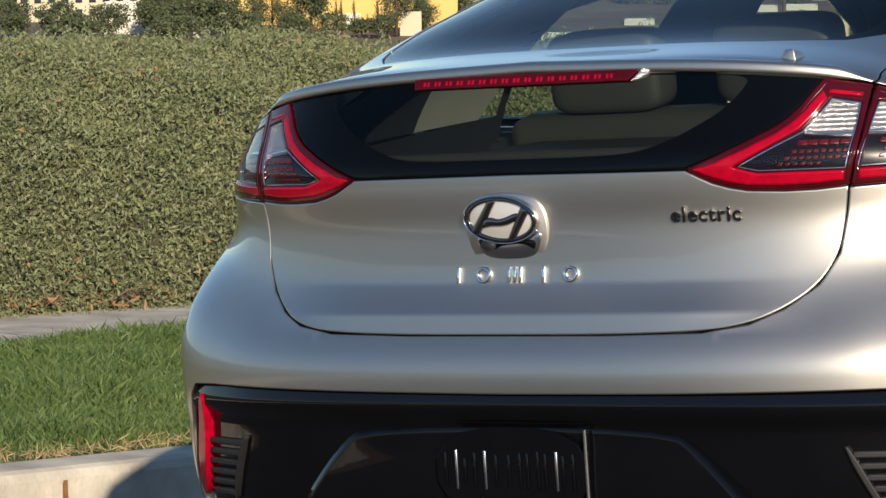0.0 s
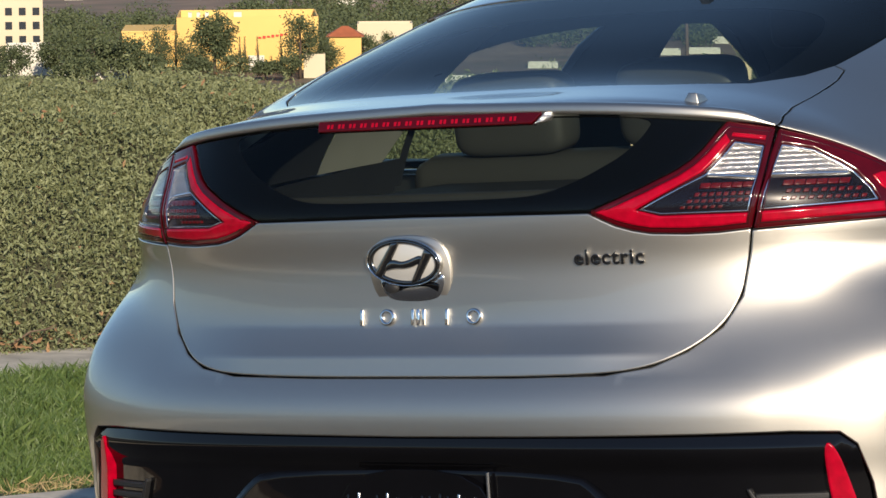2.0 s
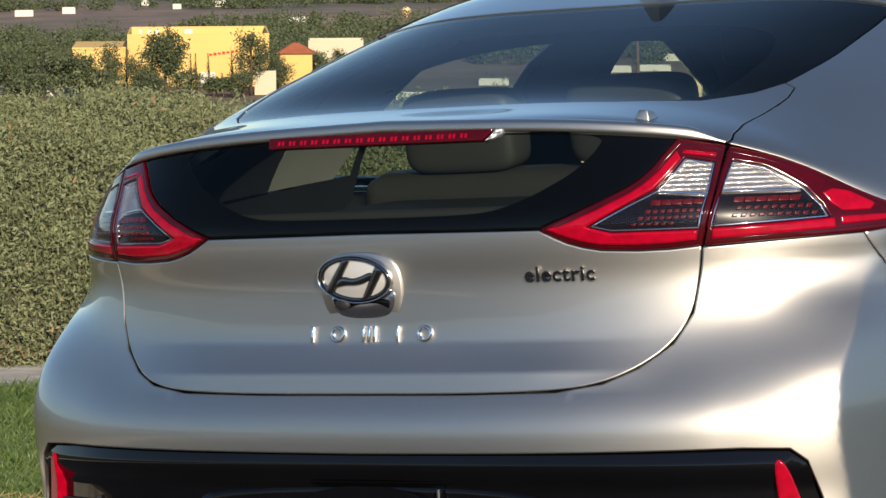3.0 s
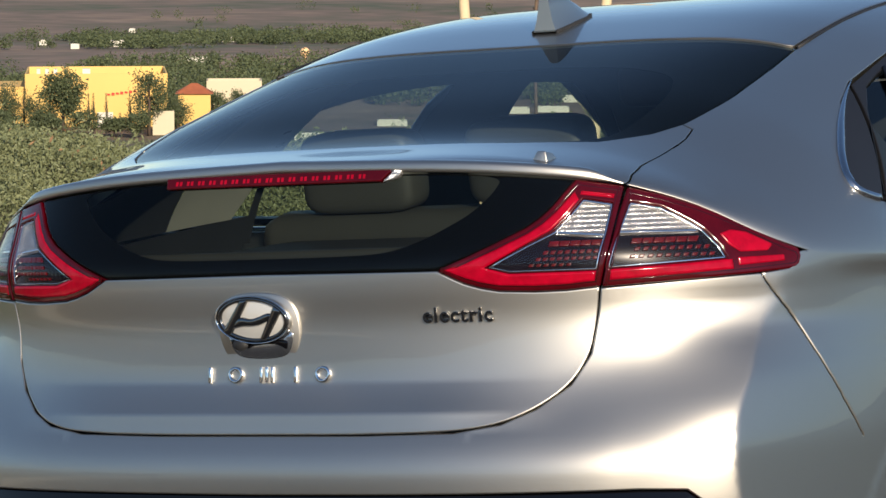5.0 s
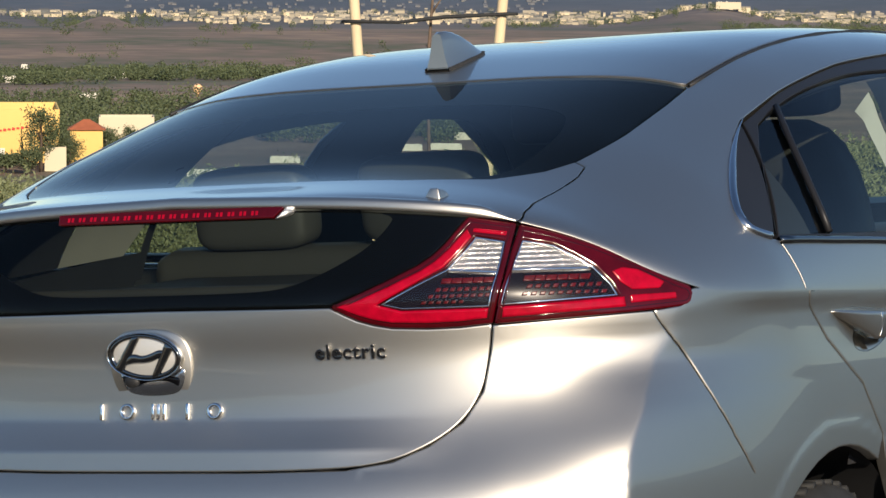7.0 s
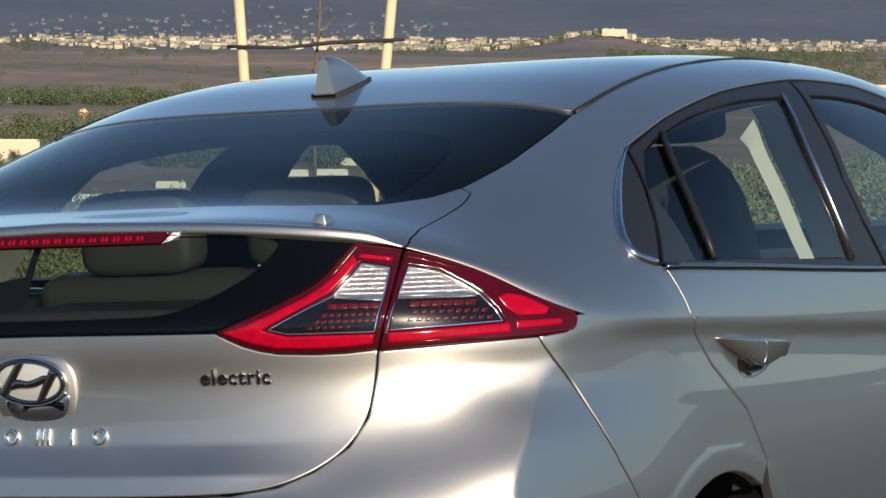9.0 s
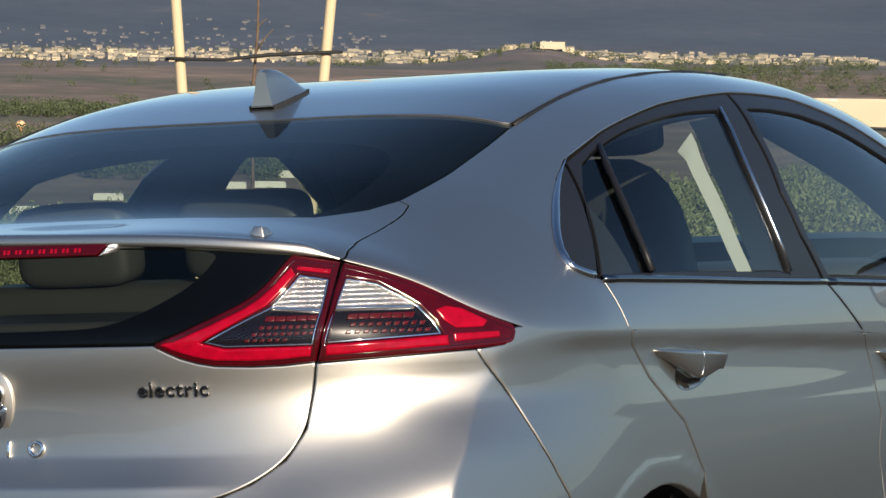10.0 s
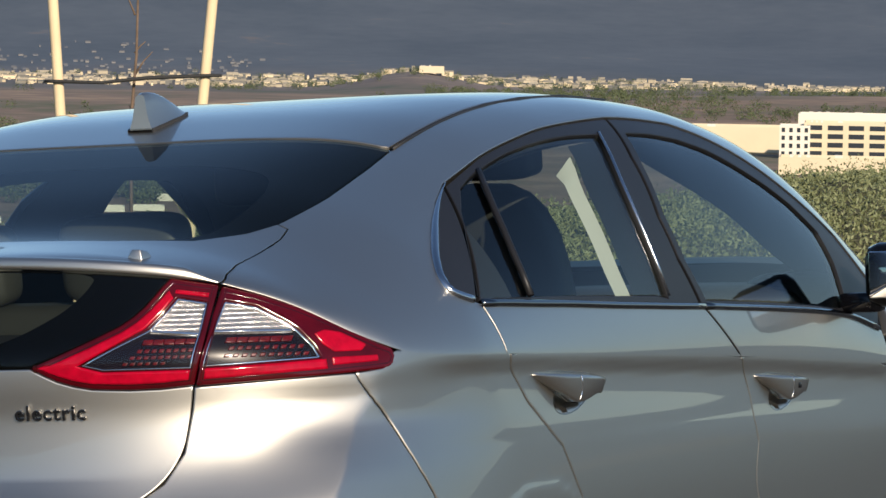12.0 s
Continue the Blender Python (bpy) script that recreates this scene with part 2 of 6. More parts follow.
def lower(u, z):
    """The skin below the shoulder: u metres round from the middle of the tail, at height z."""
    u, z = np.broadcast_arrays(np.asarray(u, float), np.asarray(z, float))
    s, v = np.sign(u), np.abs(u)
    # the folds of the bumper climb towards the lamps as they run round the corner
    zf = z - 0.068 * smooth_step((v - 0.52) / 0.48) * smooth_step((1.22 - v) / 0.26) * FOLD_RISE(z)
    y0, w, n, ln = TAIL_Y(zf), HALF_W(z), CORNER_N(zf), CORNER_L(zf)
    f = np.interp(v, _arc, _f)
    x = w * np.sin(f)
    y = y0 + ln * (1 - np.sqrt(np.maximum(1 - np.sin(f) ** n, 0)))
    # a fold across the tailgate, fading before its sides
    d = z - 0.728
    fold = 0.016 * np.clip(1 - np.sqrt(d * d + 4e-6) / np.where(d > 0, 0.050, 0.034), 0, 1) * smooth_step((0.57 - v) / 0.26)
    # the shoulder's undercut along the side
    t = SHOULDER_Z(v) - z
    under = 0.0060 * np.where(t < 0.036, smooth_step(t / 0.036), 1 - smooth_step((t - 0.036) / 0.12)) * (t > 0) * smooth_step((v - 0.95) / 0.25)
    y = y - fold
    # the corner is hollowed under the lamp and swells above the black insert
    swell = CORNER_SWELL(z) * smooth_step((v - 0.66) / 0.24) * smooth_step((1.25 - v) / 0.25)
    x = x + 0.75 * swell
    y = y - 0.65 * swell + np.maximum(v - U_SIDE, 0)
    # the upright side cuts into the rounded tail and leaves a fold at the bumper's corner
    cut = HALF_W(np.minimum(z, 0.80)) - SIDE_CUT(z) * np.maximum(SIDE_Y - y, 0) ** 2
    over = x - cut
    x = x - 0.5 * (over + np.sqrt(over * over + 9e-6)) - under
    # the rear arch stands out a little
    x = x + 0.0016 * smooth_step((ARCH_FLARE - np.hypot(y - 0.88, z - 0.315)) / 0.02) * smooth_step((v - 1.1) / 0.2)
    k = np.clip((y - Y_FRONT) / (NOSE_Y(z) - Y_FRONT), 0, 1)
    x = x * (1 - k ** 2.6) ** 0.5
    y = np.minimum(y, NOSE_Y(z))
    return np.stack([s * x, y, z], -1)


_us = np.linspace(0, 5.3, 3000)
_S = lower(_us, SHOULDER_Z(_us))
_sy = np.maximum.accumulate(_S[:, 1] + np.arange(3000) * 1e-9)
_a = np.linspace(0, math.pi / 2, 4001)
_ux, _uz = 0.88 * np.sin(_a), 0.5 * np.maximum(1 - np.sin(_a) ** 5, 0) ** (1 / 1.35)
_uarc = np.concatenate(([0], np.cumsum(np.hypot(np.diff(_ux), np.diff(_uz)))))
_uarc /= _uarc[-1]


def upper(b, y):
    """The skin above the shoulder: b from 0 on the middle line to 1 at the shoulder, at y."""
    b, y = np.broadcast_arrays(np.asarray(b, float), np.asarray(y, float))
    s, a = np.sign(b), np.interp(np.abs(b), _uarc, _a)
    wb, zb, zt = np.interp(y, _sy, _S[:, 0]), np.interp(y, _sy, _S[:, 2]), ROOF_Z(y)
    zt, n = np.maximum(zt, zb + 0.004), ROOF_N(y)
    return np.stack([s * wb * np.sin(a), y, zb + (zt - zb) * np.maximum(1 - np.sin(a) ** n, 0) ** (1 / 1.35)], -1)


# ---- helpers for meshes ----
def solid(name, verts, faces, mat, parent=None, smooth=True, normals=None, label=""):
    me = bpy.data.meshes.new(name)
    me.from_pydata([tuple(map(float, v)) for v in verts], [], [tuple(map(int, f)) for f in faces])
    me.materials.append(mat)
    me.polygons.foreach_set("use_smooth", [smooth] * len(me.polygons))
    if normals is not None:
        me.normals_split_custom_set_from_vertices([tuple(map(float, v)) for v in normals])
    ob = new(name, me)
    ob.parent = parent
    if label:
        tagged(ob, label)
    return ob


def part(name, bm, mat, parent=None, label="", smooth=True):
    me = bpy.data.meshes.new(name)
    bm.to_mesh(me)
    bm.free()
    me.materials.append(mat)
    me.polygons.foreach_set("use_smooth", [smooth] * len(me.polygons))
    ob = new(name, me)
    ob.parent = parent
    if label:
        tagged(ob, label)
    return ob


def block(bm, c, size, rot=(0, 0, 0), bevel=0.0):
    """Adds a bevelled box to bm, its middle at c."""
    got = bmesh.ops.create_cube(bm, size=1, matrix=pose(*c, *rot) @ Matrix.Diagonal((*size, 1)))
    if bevel:
        edges = list({e for v in got["verts"] for e in v.link_edges})
        bmesh.ops.bevel(bm, geom=edges, offset=bevel, segments=2, profile=0.5, affect="EDGES")
    return bm


def tube(bm, path, radius, sides=10, closed=False):
    """Adds a round bar along path; radius is one number or one for each point."""
    pts = [Vector(p) for p in path]
    radii = [float(r) for r in radius] if isinstance(radius, (list, tuple)) else [radius] * len(pts)
    rings = []
    for i, p in enumerate(pts):
        a, c = (pts[i - 1] if i or closed else p), (pts[(i + 1) % len(pts)] if i + 1 < len(pts) or closed else p)
        d = (c - a).normalized()
        side = d.cross(Vector((0, 0, 1)) if abs(d.z) < 0.9 else Vector((1, 0, 0))).normalized()
        up = side.cross(d)
        rings.append([bm.verts.new(p + radii[i] * (math.cos(k * 2 * math.pi / sides) * side + math.sin(k * 2 * math.pi / sides) * up)) for k in range(sides)])
    for i in range(len(rings) if closed else len(rings) - 1):
        r, q = rings[i], rings[(i + 1) % len(rings)]
        for k in range(sides):
            bm.faces.new((r[k], r[(k + 1) % sides], q[(k + 1) % sides], q[k]))
    if not closed:
        bm.faces.new(rings[0][::-1])
        bm.faces.new(rings[-1])
    return bm


def rounded(pts, rounds=2, keep=()):
    """Cuts the corners of a closed outline, but for those whose index stands in keep."""
    pts = [np.array(p, float) for p in pts]
    sharp = [i in keep for i in range(len(pts))]
    for _ in range(rounds):
        out, flags = [], []
        for i, p in enumerate(pts):
            if sharp[i]:
                out.append(p), flags.append(True)
            else:
                out.append(0.75 * p + 0.25 * pts[i - 1]), out.append(0.75 * p + 0.25 * pts[(i + 1) % len(pts)])
                flags += [False, False]
        pts, sharp = out, flags
    return np.array(pts)


def resample(pts, step):
    out = []
    for i, p in enumerate(pts):
        q = pts[(i + 1) % len(pts)]
        k = max(1, int(math.ceil(np.linalg.norm(q - p) / step)))
        out += [p + (q - p) * j / k for j in range(k)]
    return np.array(out)


def inset(pts, d):
    """Moves a counter-clockwise outline inwards by d."""
    a, c = np.roll(pts, 1, 0), np.roll(pts, -1, 0)
    e1, e2 = pts - a, c - pts
    n1, n2 = (np.stack([-e[:, 1], e[:, 0]], 1) / np.maximum(np.linalg.norm(e, axis=1, keepdims=True), 1e-9) for e in (e1, e2))
    n = n1 + n2
    k = np.maximum((n * n).sum(1, keepdims=True) / 2, 0.5)
    return pts + d * n / k


def area(pts):
    x, y = pts[:, 0], pts[:, 1]
    return 0.5 * np.sum(x * np.roll(y, -1) - y * np.roll(x, -1))


def inside(q, poly):
    a, c = poly, np.roll(poly, -1, 0)
    hit = np.zeros(len(q), bool)
    for (x1, y1), (x2, y2) in zip(a, c):
        if y1 != y2:
            hit ^= ((y1 > q[:, 1]) != (y2 > q[:, 1])) & (q[:, 0] < (x2 - x1) * (q[:, 1] - y1) / (y2 - y1) + x1)
    return hit


def near(q, poly, d):
    a, c = poly, np.roll(poly, -1, 0)
    close = np.zeros(len(q), bool)
    for p1, p2 in zip(a, c):
        e = p2 - p1
        t = np.clip(((q - p1) @ e) / max(e @ e, 1e-12), 0, 1)
        close |= np.linalg.norm(q - p1 - t[:, None] * e, axis=1) < d
    return close


def frame_of(fn, q):
    """Places and outward normals of a skin at the rows of q."""
    h = 1e-3
    p = fn(q[:, 0], q[:, 1])
    du = fn(q[:, 0] + h, q[:, 1]) - fn(q[:, 0] - h, q[:, 1])
    dv = fn(q[:, 0], q[:, 1] + h) - fn(q[:, 0], q[:, 1] - h)
    n = np.cross(du, dv)
    return p, n / np.maximum(np.linalg.norm(n, axis=1, keepdims=True), 1e-12)


def patch(fn, outline, step=0.02, gap=0.0018, lift=0.0, deep=0.02, hole=None, edge=0.003, fine=0.01, seam=None):
    """A pressed panel of a skin inside an outline, its rim rolled over and turned in. Gives places, faces and normals."""
    from mathutils.geometry import delaunay_2d_cdt
    loops = [np.array(outline, float)] + ([np.array(hole, float)] if hole is not None else [])
    rims, rings, flush = [], [], []
    for i, o in enumerate(loops):
        o = o if area(o) > 0 else o[::-1]
        o = resample(o, fine)
        s = 1 if i == 0 else -1
        rims.append(inset(o, gap * s)), rings.append(inset(o, (gap + edge) * s))
        flush.append(seam(o) if seam is not None and i == 0 else np.zeros(len(o), bool))
        rims[-1][flush[-1]] = o[flush[-1]]
    lo, hi = rings[0].min(0), rings[0].max(0)
    gx, gy = np.meshgrid(np.arange(lo[0] + step / 2, hi[0], step), np.arange(lo[1] + step / 2, hi[1], step))
    gx[1::2] += step / 2
    q = np.stack([gx.ravel(), gy.ravel()], 1)
    if len(q):
        ok = inside(q, rings[0]) & ~near(q, rings[0], step * 0.45)
        if len(rings) > 1:
            ok &= ~inside(q, rings[1]) & ~near(q, rings[1], step * 0.45)
        q = q[ok]
    flat, edges, k = [*map(tuple, q)], [], len(q)
    for r in rings:
        flat += [*map(tuple, r)]
        edges += [(k + i, k + (i + 1) % len(r)) for i in range(len(r))]
        k += len(r)
    v2, _, f2, *_ = delaunay_2d_cdt([Vector(v) for v in flat], edges, [], 2, 1e-7)
    v2 = np.array([tuple(v) for v in v2])
    p, n = frame_of(fn, v2)
    verts, normals = [p + n * lift], [n]
    faces = []
    mid = np.array([v2[list(f)].mean(0) for f in f2])
    ok = inside(mid, rings[0])
    if len(rings) > 1:
        ok &= ~inside(mid, rings[1])
    for f, good in zip(f2, ok):
        if not good:
            continue
        a, b, c = v2[f[0]], v2[f[1]], v2[f[2]]
        turn = (b[0] - a[0]) * (c[1] - a[1]) - (b[1] - a[1]) * (c[0] - a[0])
        faces.append(tuple(f) if turn > 0 else tuple(f[::-1]))
    base = len(v2)
    for s, rim, ring, mask in zip((1, -1), rims, rings, flush):
        pr, nr = frame_of(fn, rim)
        pi, ni = frame_of(fn, ring)
        away = pr - pi
        away /= np.maximum(np.linalg.norm(away, axis=1, keepdims=True), 1e-9)
        tilt = np.where(mask[:, None], nr, nr * 0.6 + away * 0.8)
        low = pr + nr * (lift - 0.0012 * ~mask)[:, None]
        rows = [(pi + ni * lift, ni), (low, tilt), (low, away), (pr + nr * (lift - deep), away)]
        m = len(rim)
        for a, c in rows:
            verts.append(a), normals.append(c)
        for j in (0, 2):
            for i in range(m):
                i2 = (i + 1) % m
                f = (base + j * m + i, base + (j + 1) * m + i, base + (j + 1) * m + i2, base + j * m + i2)
                faces.append(f if s > 0 else f[::-1])
        base += 4 * m
    return np.concatenate(verts), faces, np.concatenate(normals)


def panel(name, patches, mat, parent, label="", mirror=False):
    """One part out of one or more patches; mirror makes it for the car's left side."""
    vs, fs, ns, k = [], [], [], 0
    for v, f, n in patches:
        vs.append(v), ns.append(n)
        fs += [tuple(i + k for i in g) for g in f]
        k += len(v)
    v, n = np.concatenate(vs), np.concatenate(ns)
    if mirror:
        v, n, fs = v * (-1, 1, 1), n * (-1, 1, 1), [g[::-1] for g in fs]
    return solid(name, v, fs, mat, parent, True, n, label)


def both(name, patches, mat, parent, label=""):
    return [panel(name, patches, mat, parent, label, m) for m in (False, True)]


def pushed(fn, d):
    """A skin pushed out by d (in: minus)."""
    def moved(u, v):
        u, v = np.broadcast_arrays(np.asarray(u, float), np.asarray(v, float))
        q = np.stack([u.ravel(), v.ravel()], 1)
        p, n = frame_of(fn, q)
        return (p + n * d).reshape(*u.shape, 3)
    return moved


def sheet(fn, us, vs):
    """A plain grid of a skin."""
    g = fn(*np.meshgrid(us, vs))
    r, c = g.shape[:2]
    return g.reshape(-1, 3), [(i * c + j, i * c + j + 1, (i + 1) * c + j + 1, (i + 1) * c + j) for i in range(r - 1) for j in range(c - 1)]


# ---- the street: a kerb, a strip of grass, a narrow path and a bank of shrubs, falling gently along the road ----
KERB0, ALONG, LEFT = np.array((-3.0, 2.6)), np.array((0.1780, 0.9840)), np.array((-0.9840, 0.1780))


def smooth(t):
    t = np.clip(t, 0, 1)
    return t * t * (3 - 2 * t)


def strip_z(a, d):
    """Height of the verge, a along the kerb and d to its left."""
    near_a = np.clip(a, -4, 12)
    return -0.204 - 0.0604 * near_a - 0.0400 * (np.clip(a, -40, 45) - near_a) - 0.04 * np.clip(d, 0, 9)


def road_z(x, y):
    return 0.0731 * np.clip(x, -8, 12) - 0.0480 * np.clip(y, -40, 30) - 0.0124 * np.clip(y - 2.6, -6.6, 12) * np.clip((1 - x) / 4, 0, 1)


def street(a, d, z=0.0):
    """World place of a point of the verge."""
    a, d = np.broadcast_arrays(np.asarray(a, float), np.asarray(d, float))
    return np.stack([KERB0[0] + a * ALONG[0] + d * LEFT[0], KERB0[1] + a * ALONG[1] + d * LEFT[1], strip_z(a, d) + z], -1)


def away(az, r, z=0.0):
    """World place at az degrees to the left of the car's heading and r metres from the eye."""
    return np.array((EYE[0] - r * math.sin(radians(az)), EYE[1] + r * math.cos(radians(az)), z))


VALLEY = -55.0


def wave(x, y, s, seed=0):
    return np.sin(x / s + seed) * np.cos(y / s * 1.3 + seed * 2.1) + 0.5 * np.sin(x / s * 2.3 + 1.7 * seed) * np.sin(y / s * 1.9 + seed)


def ground_z(x, y):
    a = (x - KERB0[0]) * ALONG[0] + (y - KERB0[1]) * ALONG[1]
    d = (x - KERB0[0]) * LEFT[0] + (y - KERB0[1]) * LEFT[1]
    k = smooth((d + 0.3) / 0.6)
    here = road_z(x, y) * (1 - k) + strip_z(a, d) * k - 0.10
    off = np.maximum(d - 10, 0) + np.maximum(a - 60, 0)
    t = smooth(off / 130)
    r = np.hypot(x - EYE[0], y - EYE[1])
    front = smooth((a + 200) / 600)
    low = VALLEY + 2.5 * wave(x, y, 210, 1) * smooth((r - 500) / 500)
    low = low + 5 * np.exp(-((r - 2250) / 260) ** 2) * (0.5 + 0.5 * wave(x, y, 420, 3))
    side_az = np.degrees(np.arctan2(EYE[0] - x, y - EYE[1]))
    low = low + 13.5 * np.exp(-((side_az - 24.2) / 1.0) ** 2 - ((r - 2650) / 150) ** 2)      # a knoll before the town
    low = low + 9.5 * np.exp(-((side_az - 33.75) / 0.42) ** 2 - ((r - 2430) / 70) ** 2) + 5 * np.exp(-((side_az - 32.2) / 0.7) ** 2 - ((r - 2470) / 70) ** 2)
    rise = smooth((r - 2750) / 1900)
    low = low + rise * (175 + 34 * wave(x, y, 520, 5) + 13 * wave(x, y, 170, 2))
    # dry slopes added unseen behind the eye and across the road, darkening reflections
    back = np.maximum(np.maximum(-a - 48, 0), np.maximum(-d - 42, 0))
    here = here + 0.13 * np.maximum(back - 8, 0) * smooth(back / 60) / (1 + back / 900) + 2.0 * wave(x, y, 60, 2) * smooth(back / 200)
    return here * (1 - t) + low * t


def build_ground():
    az = np.concatenate([np.linspace(-180, 8, 95)[:-1], np.linspace(8, 50, 211), np.linspace(50, 180, 67)[1:]])
    rr = np.concatenate([np.linspace(0.5, 40, 60), np.geomspace(41, 4700, 150)])
    A, R_ = np.meshgrid(np.radians(az), rr)
    x, y = EYE[0] - R_ * np.sin(A), EYE[1] + R_ * np.cos(A)
    g = np.stack([x, y, ground_z(x, y)], -1)
    r, c = g.shape[:2]
    faces = [(i * c + j + 1, i * c + j, (i + 1) * c + j, (i + 1) * c + j + 1) for i in range(r - 1) for j in range(c - 1)]
    return tagged(solid("ground", g.reshape(-1, 3), faces, LAND), kind="structure")


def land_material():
    """Dry fields, scrub and plough, in patches of some hundred metres; haze and cloud shade painted slate-blue on the
    far slopes.
    """
    m = material("land", (0.2, 0.15, 0.1), 0.95)
    nt = m.node_tree
    co, geo = nt.nodes.new("ShaderNodeTexCoord"), nt.nodes.new("ShaderNodeNewGeometry")
    n1, n2 = nt.nodes.new("ShaderNodeTexNoise"), nt.nodes.new("ShaderNodeTexNoise")
    n1.inputs["Scale"].default_value, n1.inputs["Detail"].default_value = 0.006, 6
    n2.inputs["Scale"].default_value, n2.inputs["Detail"].default_value = 0.05, 6
    ramp, mix = nt.nodes.new("ShaderNodeValToRGB"), nt.nodes.new("ShaderNodeMix")
    stops = ramp.color_ramp.elements
    stops[0].position, stops[0].color = 0.36, (0.075, 0.088, 0.042, 1)
    stops[1].position, stops[1].color = 0.66, (0.33, 0.23, 0.15, 1)
    e = stops.new(0.5)
    e.color = (0.18, 0.125, 0.09, 1)
    nt.links.new(co.outputs["Object"], n1.inputs["Vector"])
    nt.links.new(co.outputs["Object"], n2.inputs["Vector"])
    mix.inputs[0].default_value = 0.35
    nt.links.new(n1.outputs[0], mix.inputs[2])
    nt.links.new(n2.outputs[0], mix.inputs[3])
    nt.links.new(mix.outputs[0], ramp.inputs[0])
    # far slopes: haze, cloud shade and sunlit tan patches put into the colour, by distance
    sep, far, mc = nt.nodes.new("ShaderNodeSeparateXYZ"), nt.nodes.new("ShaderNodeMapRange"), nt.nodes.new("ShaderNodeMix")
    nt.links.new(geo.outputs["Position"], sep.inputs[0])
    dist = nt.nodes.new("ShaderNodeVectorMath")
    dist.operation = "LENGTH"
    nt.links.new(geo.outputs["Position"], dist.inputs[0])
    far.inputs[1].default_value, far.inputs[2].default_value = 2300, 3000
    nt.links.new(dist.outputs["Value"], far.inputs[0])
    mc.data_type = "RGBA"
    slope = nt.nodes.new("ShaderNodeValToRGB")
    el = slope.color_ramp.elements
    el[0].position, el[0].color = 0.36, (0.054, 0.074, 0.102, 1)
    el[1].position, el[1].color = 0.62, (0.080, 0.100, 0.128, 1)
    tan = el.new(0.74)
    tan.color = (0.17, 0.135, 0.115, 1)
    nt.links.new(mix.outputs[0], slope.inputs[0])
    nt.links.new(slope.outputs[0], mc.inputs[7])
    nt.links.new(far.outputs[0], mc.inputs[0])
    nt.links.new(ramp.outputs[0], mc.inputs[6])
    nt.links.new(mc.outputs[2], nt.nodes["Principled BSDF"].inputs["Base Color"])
    return m


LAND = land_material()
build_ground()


def ribbon(name, profile, a0, a1, mat, steps=60, label=""):
    """A strip along the kerb with a cross-section of (d, z) points, closed round."""
    aa = np.linspace(a0, a1, steps)
    v, f, m = [], [], len(profile)
    for a in aa:
        for d, z in profile:
            v.append(street(a, d, z + 0.04 * d))
    for i in range(steps - 1):
        for j in range(m - 1):
            f.append((i * m + j, i * m + j + 1, (i + 1) * m + j + 1, (i + 1) * m + j))
    return tagged(solid(name, v, f, mat, smooth=False), label, kind="structure")


gx, gy = np.meshgrid(np.concatenate([np.linspace(-3.2, 9.0, 18), (12, 16, 20, 26, 32, 38)]), np.linspace(-42, 44, 60))
side = (gx - KERB0[0]) * LEFT[0] + (gy - KERB0[1]) * LEFT[1]
rx = np.where(side > 0.0, gx + side * 1.0154, gx)
road_v = np.stack([rx, gy, road_z(rx, gy)], -1)
tagged(solid("road", road_v.reshape(-1, 3), [(i * 24 + j, i * 24 + j + 1, (i + 1) * 24 + j + 1, (i + 1) * 24 + j) for i in range(59) for j in range(23)], ASPHALT), kind="structure")
# the kerb, in cast lengths with joints
for i in range(14):
    a0 = -16 + i * 3.05
    prof = [(-0.02, -0.30), (0.0, -0.03), (0.012, -0.008), (0.03, 0.0), (0.15, 0.002), (0.155, -0.20)]
    ribbon("kerb", prof, a0, a0 + 3.042, CONCRETE, 8)
ribbon("verge", [(0.15, -0.020), (1.0, -0.027), (2.82, -0.046)], -16, 30, TURF)
for i in range(20):
    a0 = -13 + i * 1.52
    ribbon("path", [(2.80, -0.2), (2.80, -0.043), (3.76, -0.058), (3.76, -0.3)], a0, a0 + 1.512, CONCRETE, 3)
tagged(solid("rust_stain", [street(0.0 + a, -0.0215 + k * 0.004, -0.03 - z) for a, z, k in ((-0.18, 0.0, 0), (-0.165, 0.0, 0), (-0.163, 0.09, 0), (-0.183, 0.09, 0))], [(0, 1, 2, 3)], RUST), "rust streak running down the kerb face", "stain")


def leaves(name, at, lengths, widths, mat, rng, up=0.0, out=None):
    """Many small folded leaves as one mesh."""
    n = len(at)
    d = rng.normal(size=(n, 3))
    if out is not None:
        d = d * 0.8 + out
    d[:, 2] += up
    d /= np.linalg.norm(d, axis=1, keepdims=True)
    w = np.cross(d, rng.normal(size=(n, 3)))
    w /= np.linalg.norm(w, axis=1, keepdims=True)
    l2, w2 = lengths[:, None] / 2, widths[:, None] / 2
    lift = np.cross(d, w) * w2 * 0.35
    v = np.stack([at - d * l2, at - w * w2 + lift, at + d * l2, at + w * w2 + lift], 1).reshape(-1, 3)
    return quads(name, v, mat)


def quads(name, v, mat, k=4, smooth_shade=False):
    n = len(v) // k
    me = bpy.data.meshes.new(name)
    me.vertices.add(n * k), me.loops.add(n * k), me.polygons.add(n)
    me.vertices.foreach_set("co", np.asarray(v, np.float32).ravel())
    me.loops.foreach_set("vertex_index", np.arange(n * k, dtype=np.int32))
    me.polygons.foreach_set("loop_start", np.arange(0, n * k, k, dtype=np.int32))
    me.polygons.foreach_set("loop_total", np.full(n, k, np.int32))
    me.polygons.foreach_set("use_smooth", np.full(n, smooth_shade))
    me.materials.append(mat)
    me.update()
    me.validate()
    return new(name, me)


rng = np.random.default_rng(7)


